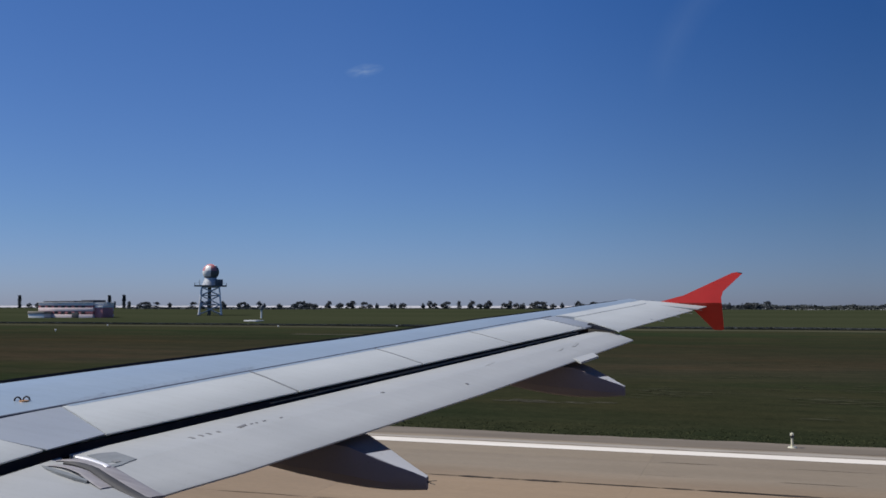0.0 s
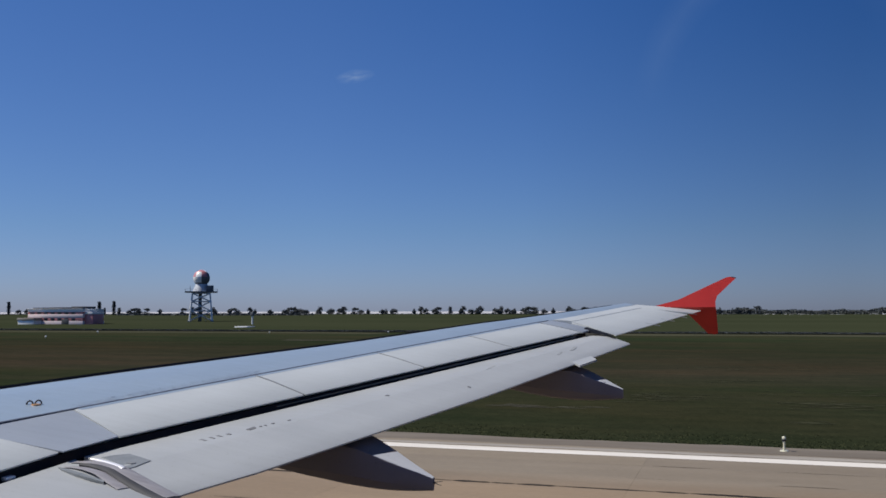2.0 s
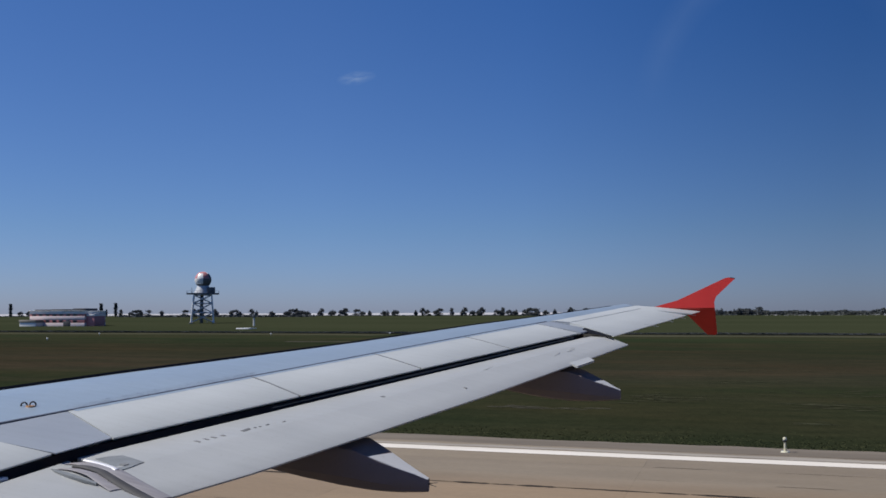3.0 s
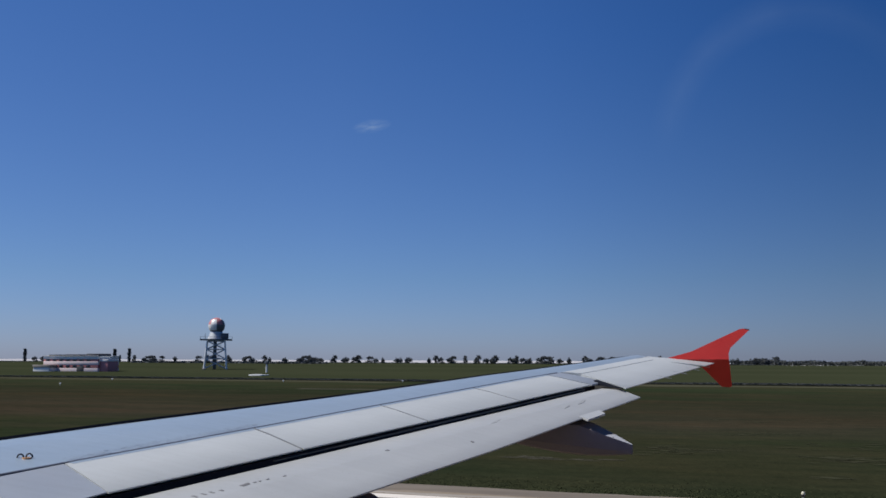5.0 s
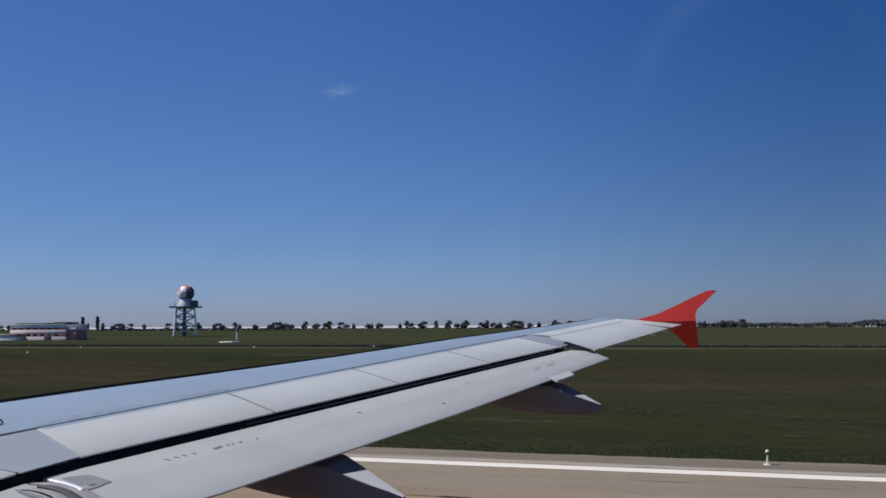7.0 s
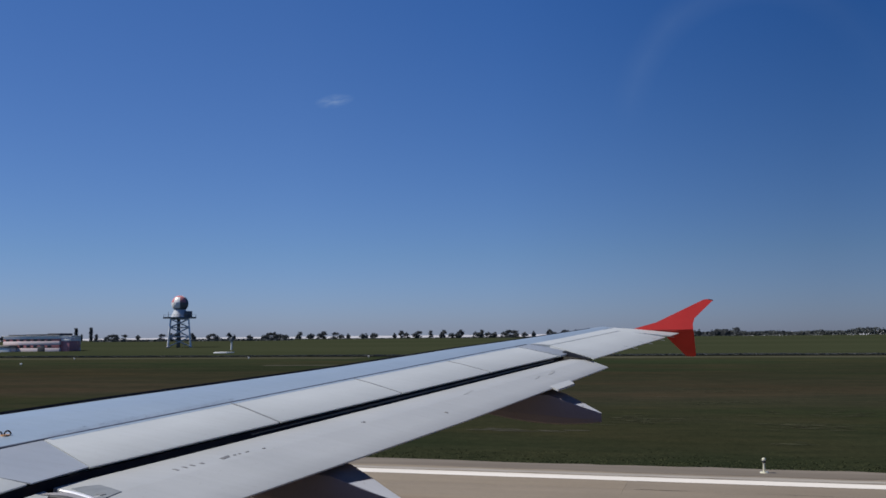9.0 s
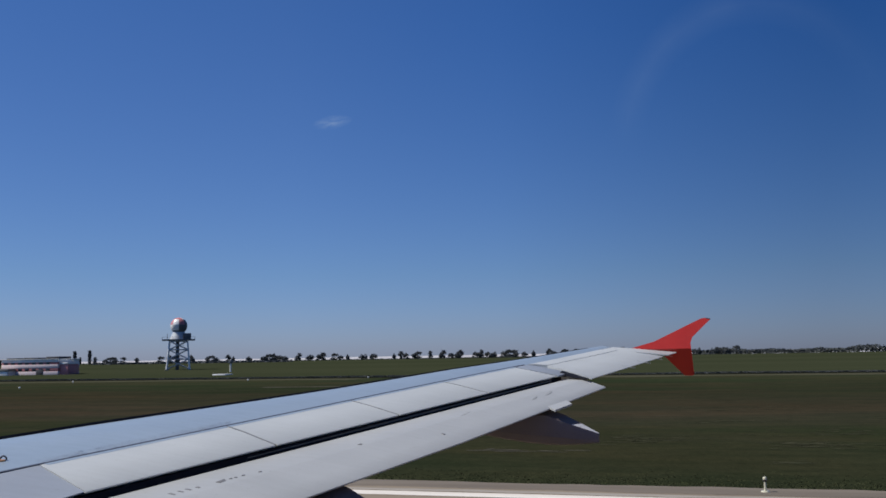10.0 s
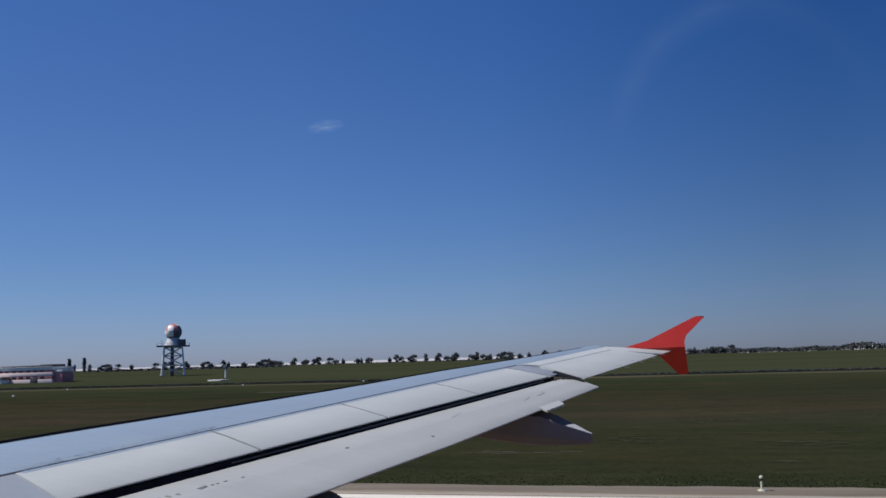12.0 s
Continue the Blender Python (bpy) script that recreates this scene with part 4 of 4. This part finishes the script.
while az < 1.0:
    az += rng.choice((0.10, 0.15, 0.22, 0.30, 0.42, 0.62)) * rng.uniform(0.8, 1.25)
    if -20.6 < az < -19.5 or rng.random() < (0.08 if az > -26.5 else 0.42):
        continue
    d = 905 + rng.uniform(-25, 45)
    x = EYE_X + d * math.tan(radians(az))
    m = pose(x, d, ground_z(d) - 0.3, 0, 0, rng.uniform(0, 360))
    k = rng.choices(range(5), (3, 3, 2, 3, 2))[0]
    if placed < len(KINDS):
        k = placed
        protos[k].matrix_world = m
        ob = protos[k]
    else:
        ob = copy_thing(protos[k], m)
    placed += 1
for az, size in ((-38.02, 0.92), (-37.72, 0.5), (-37.22, 0.95)):
    poplar = copy_thing(protos[5], pose(EYE_X + 880 * math.tan(radians(az)), 880, ground_z(880) - 0.3, 0, 0, 70 * az))
    poplar.scale = (size, size, size)

# woods along the rise on the far side of the field
def wood(name, az0, az1, dist, height, count, seed, label, deep=60.0, grain=1.0, material=M_LEAF):
    rng = random.Random(seed)
    verts, faces = [], []
    for k in range(count):
        az = rng.uniform(az0, az1)
        d = dist + rng.uniform(0, deep)
        cx = EYE_X + d * math.tan(radians(az))
        top = height * (0.55 + 0.45 * noise.noise((cx * 0.03, seed, 0))) * rng.uniform(0.55, 1.1)
        for j in range(14):
            c = Vector((cx + rng.gauss(0, 2.2) * grain, d + rng.gauss(0, 1.5) * grain, ground_z(d) + max(0.2 * grain, top * rng.random() ** 0.6)))
            s = rng.uniform(0.5, 1.3) * grain
            q = Euler((rng.uniform(0, 6.3), rng.uniform(0, 6.3), rng.uniform(0, 6.3))).to_matrix()
            i0 = len(verts)
            for p in ((s, 0, 0), (0.1 * s, 0.7 * s, 0.2 * s), (-s, 0, 0), (0, -0.7 * s, 0.1 * s)):
                verts.append(tuple(c + q @ Vector(p)))
            faces.append((i0, i0 + 1, i0 + 2, i0 + 3))
    me = bpy.data.meshes.new(name)
    me.from_pydata(verts, [], faces)
    me.materials.append(material)
    return tagged(new(name, me), label, "woodland", kind="stuff")


wood("far_wood", -1.0, 14.0, 940, 8.2, 640, 5, "hazy far belt of low woods and bushes", material=M_FARLEAF)
wood("dark_thicket", -37.0, -26.0, 620, 1.3, 900, 8, "low dark thicket behind the radar tower")
wood("far_hedge", -50.0, 1.0, 930, 0.45, 1000, 6, "low dark hedge under the distant trees", 30.0)
wood("track_scrub", -50.0, 16.0, 235, 0.30, 2600, 12, "low dark scrub along the perimeter track", 3.0, 0.22)


# ---- weather radar tower ----
TX, TY = EYE_X + 335 * math.tan(radians(-32.22)), 335.0
TD = math.hypot(TX - EYE_X, TY)
BASE = ground_z(TY)
tower = empty("radar_tower", pose(TX, TY, BASE, 0, 0, 32), "steel lattice radar tower with red and white dome", "radar tower")
TOPZ = 4.65 + TD * math.tan(radians(2.66)) - BASE
DECK = 4.65 + TD * math.tan(radians(1.30)) - BASE
DR = TD * math.tan(radians(0.49))
FOOT, HEAD = 4.5, 3.5


def leg_at(z):
    return FOOT + (HEAD - FOOT) * z / DECK


CORNERS = ((-1, -1), (1, -1), (1, 1), (-1, 1))
for sx, sy in CORNERS:
    bm = bmesh.new()
    rod(bm, (sx * FOOT, sy * FOOT, -0.1), (sx * HEAD, sy * HEAD, DECK), 0.40, 0.32, 10)
    part("leg", bm, M_WHITE, tower, "white tubular leg")
    bm = bmesh.new()
    box(bm, sx * FOOT - 0.7, sx * FOOT + 0.7, sy * FOOT - 0.7, sy * FOOT + 0.7, -0.4, 0.35, 0.06)
    part("footing", bm, M_PALE, tower, "pale concrete footing")
LEVELS = (0.3, DECK * 0.36, DECK * 0.69, DECK - 0.3)
for z0, z1 in zip(LEVELS, LEVELS[1:]):
    h0, h1 = leg_at(z0), leg_at(z1)
    for a, b in zip(CORNERS, CORNERS[1:] + CORNERS[:1]):
        for p, q in ((a, b), (b, a)):
            bm = bmesh.new()
            rod(bm, (p[0] * h0, p[1] * h0, z0), (q[0] * h1, q[1] * h1, z1), 0.21, 0.21, 8)
            part("brace", bm, M_STEEL, tower)
        bm = bmesh.new()
        rod(bm, (a[0] * h1, a[1] * h1, z1), (b[0] * h1, b[1] * h1, z1), 0.20, 0.20, 8)
        part("brace", bm, M_STEEL, tower)
mid_z = LEVELS[1]
bm = bmesh.new()
box(bm, -2.6, 1.8, -2.2, 2.2, mid_z, mid_z + 0.4, 0.05)
part("landing", bm, M_DARKST, tower, "dark stair landing halfway up")
bm = bmesh.new()
box(bm, -1.1, 0.3, -0.8, 0.8, 0, DECK, 0.08)
part("stair_shaft", bm, M_DARKST, tower, "dark grey stair shaft")
steps = 14
for k in range(steps):
    z = 0.4 + (DECK - 0.8) * k / steps
    bm = bmesh.new()
    side_x = 0.8 + 1.1 * abs(((k / 7) % 2) - 1)
    box(bm, side_x - 0.6, side_x + 0.6, -0.6, 0.6, z, z + 0.12, 0.02)
    part("stair_step", bm, M_STEEL, tower)
bm = bmesh.new()
box(bm, -6.5, 6.5, -4.2, 4.2, DECK, DECK + 0.5, 0.05)
part("deck", bm, M_DARKST, tower, "dark wide steel deck")
for x, y in [(-6.4, -4.1), (-4.3, -4.1), (-2.1, -4.1), (0, -4.1), (2.1, -4.1), (4.3, -4.1), (6.4, -4.1), (-6.4, 4.1), (6.4, 4.1)]:
    bm = bmesh.new()
    rod(bm, (x, y, DECK + 0.45), (x, y, DECK + 1.45), 0.05, 0.05, 6)
    part("rail_post", bm, M_DARKST, tower)
bm = bmesh.new()
rod(bm, (-6.4, -4.1, DECK + 1.4), (6.4, -4.1, DECK + 1.4), 0.04, 0.05, 6)
part("hand_rail", bm, M_DARKST, tower)
# drum that carries the dome, with an equipment cabin beside it
bm = bmesh.new()
DRUM = TOPZ - 2 * DR + 0.5
loft(bm, [[(r * math.cos(2 * math.pi * i / 20), r * math.sin(2 * math.pi * i / 20), z) for i in range(20)] for r, z in ((3.5, DECK + 0.5), (3.4, DECK + 1.0), (2.6, DRUM - 0.4), (2.4, DRUM + 0.4))])
part("drum", bm, M_STEEL, tower, "grey conical drum below the dome")
bm = bmesh.new()
box(bm, 1.9, 4.9, -3.2, 1.2, DECK + 0.5, DECK + 2.9, 0.1)
part("equipment_cabin", bm, M_DARKST, tower, "dark grey equipment cabin")
bm = bmesh.new()
rod(bm, (-4.4, -3.2, DECK + 0.5), (-4.4, -3.2, DECK + 2.7), 0.10, 0.08, 6)
part("aerial", bm, M_DARKST, tower)
DZ = TOPZ - DR
for k in range(8):
    for j in range(4):
        p0, p1 = -0.42 * math.pi + 0.23 * math.pi * j, -0.42 * math.pi + 0.23 * math.pi * (j + 1)
        bm = bmesh.new()
        rows = []
        for i in range(4):
            p = p0 + (p1 - p0) * i / 3
            rows.append([(DR * math.cos(p) * math.cos(t), DR * math.cos(p) * math.sin(t), DZ + DR * math.sin(p)) for t in [2 * math.pi * (k + m_ / 4) / 8 for m_ in range(5)]])
        loft(bm, rows, closed=False)
        red = (j >= 2 and k in (1, 4, 6)) or (j == 3 and k == 5)
        # lower ring and some side panels coloured dark for the dome's shaded side
        dull = j == 0 or (j == 1 and k in (0, 3, 6, 7)) or (j == 2 and k == 7)
        part("dome_panel", bm, M_FADED if red else M_DARKST if dull else M_WHITE, tower, "faded red dome panel" if red else "dome panel coloured dark for shade" if dull else "white dome panel")

# ---- low red and white service building ----
BX0, BX1 = EYE_X + 288 * math.tan(radians(-41.7)), EYE_X + 288 * math.tan(radians(-38.80))
building = empty("service_building", pose(BX0, 288, ground_z(288) - 0.3) @ Matrix.Diagonal((1, 1, 0.93, 1)), "low service building in faded red and white bands", "building")
L = BX1 - BX0
for z0, z1, m_, inset, words in ((-0.3, 1.7, M_PINK, 0.0, "pinkish white plinth"), (1.7, 3.0, M_BRICKRED, 0.06, "faded red band"), (3.0, 4.4, M_PINK, 0.0, "pinkish white band"), (4.4, 5.3, M_BRICKRED, 0.06, "faded red band"), (5.3, 6.4, M_WHITE, 0.0, "white parapet")):
    bm = bmesh.new()
    box(bm, inset, L - inset, inset, 12 - inset, z0, z1, 0.03)
    part("wall", bm, m_, building, words)
bm = bmesh.new()
box(bm, -0.3, L + 0.3, -0.3, 12.3, 6.4, 6.6, 0.04)
part("roof", bm, M_WHITE, building, "pale grey roof edge")
for x0, x1, z1 in ((L - 6.5, L - 1, 7.5), (L * 0.35, L * 0.6, 7.2), (1, 5.5, 7.1)):
    bm = bmesh.new()
    box(bm, x0, x1, 1.5, 8.5, 6.6, z1, 0.05)
    part("roof_cabin", bm, M_ROOF, building, "dark rooftop plant room")
for z0, z1 in ((1.85, 2.85), (4.5, 5.2)):
    for k in range(int((L - 2) // 3.1)):
        bm = bmesh.new()
        box(bm, 1.2 + 3.1 * k, 2.9 + 3.1 * k, -0.02, 0.10, z0, z1, 0.02)
        part("window", bm, M_GLASSY, building)
bm = bmesh.new()
box(bm, L * 0.62, L * 0.62 + 3.2, -0.04, 0.10, -0.1, 2.4, 0.02)
part("gateway", bm, M_ROOF, building, "dark gateway")
bm = bmesh.new()
box(bm, L + 0.02, L + 3.6, 1.0, 7.0, -0.3, 4.4, 0.05)
annex = part("annex", bm, M_FADED, building, "faded red annex")
bm = bmesh.new()
box(bm, L + 0.02, L + 3.8, 0.8, 7.2, 4.4, 5.2, 0.05)
part("annex_roof", bm, M_WHITE, annex, "pale grey annex roof")
bm = bmesh.new()
box(bm, -1.0, 6.4, -4.0, -0.05, -0.3, 1.9, 0.05)
porch = part("front_block", bm, M_WHITE, building, "white front block")
bm = bmesh.new()
box(bm, -1.2, 6.6, -4.2, 0.02, 1.9, 2.9, 0.05)
part("front_block_roof", bm, M_PALE, porch, "grey roof of the front block")

# small mast and slab near the tower
mast = empty("equipment_mast", pose(EYE_X + 294 * math.tan(radians(-29.18)), 294, ground_z(294)), "white equipment post with dark box on top", "post")
bm = bmesh.new()
rod(bm, (0, 0, -0.05), (0, 0, 3.0), 0.34, 0.30, 10)
part("post", bm, M_WHITE, mast)
bm = bmesh.new()
box(bm, -0.6, 0.6, -0.55, 0.55, 3.0, 4.3, 0.08)
part("box", bm, M_DARKST, mast, "dark equipment box")
bm = bmesh.new()
box(bm, -2.3, 2.3, -2.5, 2.5, -0.6, 0.30, 0.08)
slab_ob = tagged(finish("concrete_slab", bm, M_WHITE), "pale concrete slab in the grass", "slab")
slab_ob.matrix_world = pose(EYE_X + 265 * math.tan(radians(-29.61)), 265, ground_z(265))

# white marker boards beside the track
def marker(name, tall):
    ob = empty(name, pose(0, 0, 0), "small white marker board on a short post", "marker", "white marker boards")
    bm = bmesh.new()
    rod(bm, (0, 0, -0.05), (0, 0, tall * 0.55), 0.05, 0.05, 8)
    part("post", bm, M_DULL, ob, "grey metal post")
    bm = bmesh.new()
    box(bm, -0.22, 0.22, -0.03, 0.03, tall * 0.5, tall, 0.01)
    part("board", bm, M_WHITE, ob)
    return ob


board = marker("marker_board", 0.55)
board.matrix_world = pose(EYE_X + 200 * math.tan(radians(-28.1)), 200, 0)
for az, d in ((-20.9, 214), (-40.6, 150), (-37.9, 196)):
    copy_thing(board, pose(EYE_X + d * math.tan(radians(az)), d, 0))

# ---- thin cloud, far off ----
bm = bmesh.new()
bmesh.ops.create_circle(bm, cap_ends=True, segments=32, radius=1.0)
cloud = finish("cloud", bm, M_WISP)
cloud_at = Vector((EYE_X, 1.7, 4.65)) + 4300 * Vector((math.sin(radians(-23.2)) * math.cos(radians(14.6)), math.cos(radians(-23.2)) * math.cos(radians(14.6)), math.sin(radians(14.6))))
cloud.matrix_world = look(cloud_at, (EYE_X, 1.7, 4.65), -10) @ Matrix.Diagonal((-95, 34, 1, 1))
tagged(cloud, "small thin white cloud wisp in clear sky", "cloud", kind="structure")


# window-pane reflection drawn as a faint glowing arc far off
def veil():
    m = M_WISP.copy()
    m.name = "thin_veil"
    nt = m.node_tree
    both = next(n for n in nt.nodes if n.type == "MIX_SHADER")
    uv = nt.nodes.new("ShaderNodeTexCoord")
    axes = nt.nodes.new("ShaderNodeSeparateXYZ")
    nt.links.new(uv.outputs["UV"], axes.inputs[0])
    across = ramp(nt, axes.outputs["Y"], [(0.0, (0, 0, 0)), (0.5, (0.062, 0.062, 0.062)), (1.0, (0, 0, 0))])
    along = ramp(nt, axes.outputs["X"], [(0.0, (0, 0, 0)), (0.2, (1, 1, 1)), (0.45, (0.9, 0.9, 0.9)), (0.7, (0.4, 0.4, 0.4)), (1.0, (0, 0, 0))])
    puffs = ramp(nt, noise_tex(nt, 0.004, (1, 1, 1), 3, 0.5), [(0.3, (0.55, 0.55, 0.55)), (0.7, (1, 1, 1))])
    fac = mix(nt, 1.0, mix(nt, 1.0, across, along, "MULTIPLY"), puffs, "MULTIPLY")
    nt.links.new(fac, both.inputs[0])
    return m


bm = bmesh.new()
uv_layer = bm.loops.layers.uv.new("UVMap")
ARC_AZ, ARC_EL, ARC_W, ARC_H = 2.6, 12.4, 7.4, 7.9
n, rows = 40, []
for k in range(n + 1):
    a = math.pi * (1.0 - 0.98 * k / n)
    row_ = []
    for j in range(5):
        grow = 1.0 + 0.32 * (j / 4 - 0.5)
        az, el = radians(ARC_AZ + ARC_W * grow * math.cos(a)), radians(ARC_EL + ARC_H * grow * math.sin(a))
        row_.append(bm.verts.new(Vector((EYE_X, 1.7, 4.65)) + 4500 * Vector((math.sin(az) * math.cos(el), math.cos(az) * math.cos(el), math.sin(el)))))
    rows.append(row_)
for k in range(n):
    for j in range(4):
        f = bm.faces.new((rows[k][j], rows[k + 1][j], rows[k + 1][j + 1], rows[k][j + 1]))
        for loop, (u, v) in zip(f.loops, ((k, j), (k + 1, j), (k + 1, j + 1), (k, j + 1))):
            loop[uv_layer].uv = (u / n, v / 4)
tagged(finish("pane_arc", bm, veil()), "faint pale arc of a window reflection, set far off", "cloud", kind="structure")


# ---- ragged grass along the runway edge ----
rng = random.Random(77)
verts, faces = [], []
for k in range(5200):
    x = rng.uniform(-45, 32)
    y = 36.05 + abs(rng.gauss(0, 1.6))
    for j in range(4):
        h, a = rng.uniform(0.01, 0.04), rng.uniform(0, 6.3)
        dx, dy, w = rng.gauss(0, 0.06), rng.gauss(0, 0.06), rng.uniform(0.015, 0.04)
        i0 = len(verts)
        verts += [(x + dx - w * math.cos(a), y + dy - w * math.sin(a), -0.01), (x + dx + w * math.cos(a), y + dy + w * math.sin(a), -0.01), (x + dx + rng.gauss(0, 0.05), y + dy + rng.gauss(0, 0.05), h)]
        faces.append((i0, i0 + 1, i0 + 2))
me = bpy.data.meshes.new("grass")
me.from_pydata(verts, [], faces)
me.materials.append(M_TUFT)
tagged(new("grass", me), "ragged dark green grass along the runway edge", "grass", kind="stuff")

# ---- dry patches in the grass ----
M_STRAW = plain("straw_grass", (0.034, 0.038, 0.022), (0.060, 0.060, 0.038), 0.95, 0, 0.0, 1.2)
M_STONE = plain("pale_stones", (0.058, 0.056, 0.042), (0.085, 0.082, 0.066), 0.9, 0, 0.0, 3.0)


def dry_patch(name, x0, y0, rx, ry, count, material, seed, label, category):
    """Many flat ragged wisps of matted grass in a drift, thick in the middle and thin at the rim."""
    rng = random.Random(seed)
    verts, faces = [], []
    for k in range(count):
        x, y, z = x0 + rng.gauss(0, rx * 0.5), y0 + rng.gauss(0, ry * 0.5), 0.012 + 0.0004 * (k % 60)
        long, wide = rng.uniform(0.25, 1.1), rng.uniform(0.06, 0.22)
        i0, n = len(verts), 9
        for i in range(n):
            a, r = 2 * math.pi * i / n, rng.uniform(0.45, 1.0)
            verts.append((x + long * r * math.cos(a), y + wide * r * math.sin(a), z))
        faces.append(tuple(range(i0, i0 + n)))
    me = bpy.data.meshes.new(name)
    me.from_pydata(verts, [], faces)
    me.materials.append(material)
    return tagged(new(name, me), label, category, kind="stuff")


for k, (x, y, rx, ry, count) in enumerate(((5.9, 55.1, 3.0, 2.6, 46), (14.8, 52.6, 3.6, 1.8, 44), (13.3, 44.2, 0.9, 0.5, 9), (9.9, 69.5, 3.0, 2.2, 24), (17.5, 60.5, 5.0, 2.5, 34), (12.0, 84.0, 7.0, 3.0, 40), (26.0, 72.0, 5.0, 2.0, 30), (-4.0, 62.0, 3.0, 1.6, 20))):
    dry_patch("dry_patch", x, y, rx, ry, count, M_STRAW, 200 + k, "drift of pale matted grass in the field", "dry grass")
dry_patch("stony_patch", 0.6, 47.6, 3.0, 0.8, 20, M_STONE, 220, "pale stony streak in the grass", "stones")
dry_patch("dry_patch", -79.7, 139.9, 20.0, 4.0, 120, M_STRAW, 222, "long drift of yellowed grass in the field", "dry grass")
far_strip = ragged_strip("pale_taxiway", -10, 10, 1.6, -1.6, 1.6, 0.0, M_STONE, 0.5, seed=17)
far_strip.matrix_world = pose(-57.6, 153, 0.03, 0, 0, 6)
tagged(far_strip, "short pale strip of worn concrete in the grass", "pavement", kind="structure")

# ---- concrete slabs of the runway, nearest stretch ----
for ya, yb in zip(JOINTS, JOINTS[1:]):
    bm = bmesh.new()
    box(bm, 0.002, 7.498, ya + 0.004, yb - 0.004, 0.0, 0.031)
    me = bpy.data.meshes.new("slab")
    bm.to_mesh(me)
    bm.free()
    me.materials.append(M_CONC)
    for k in range(16):
        ob = new("slab", me)
        ob.location = (-60 + 7.5 * k, 0, 0)
        ob.parent = runway
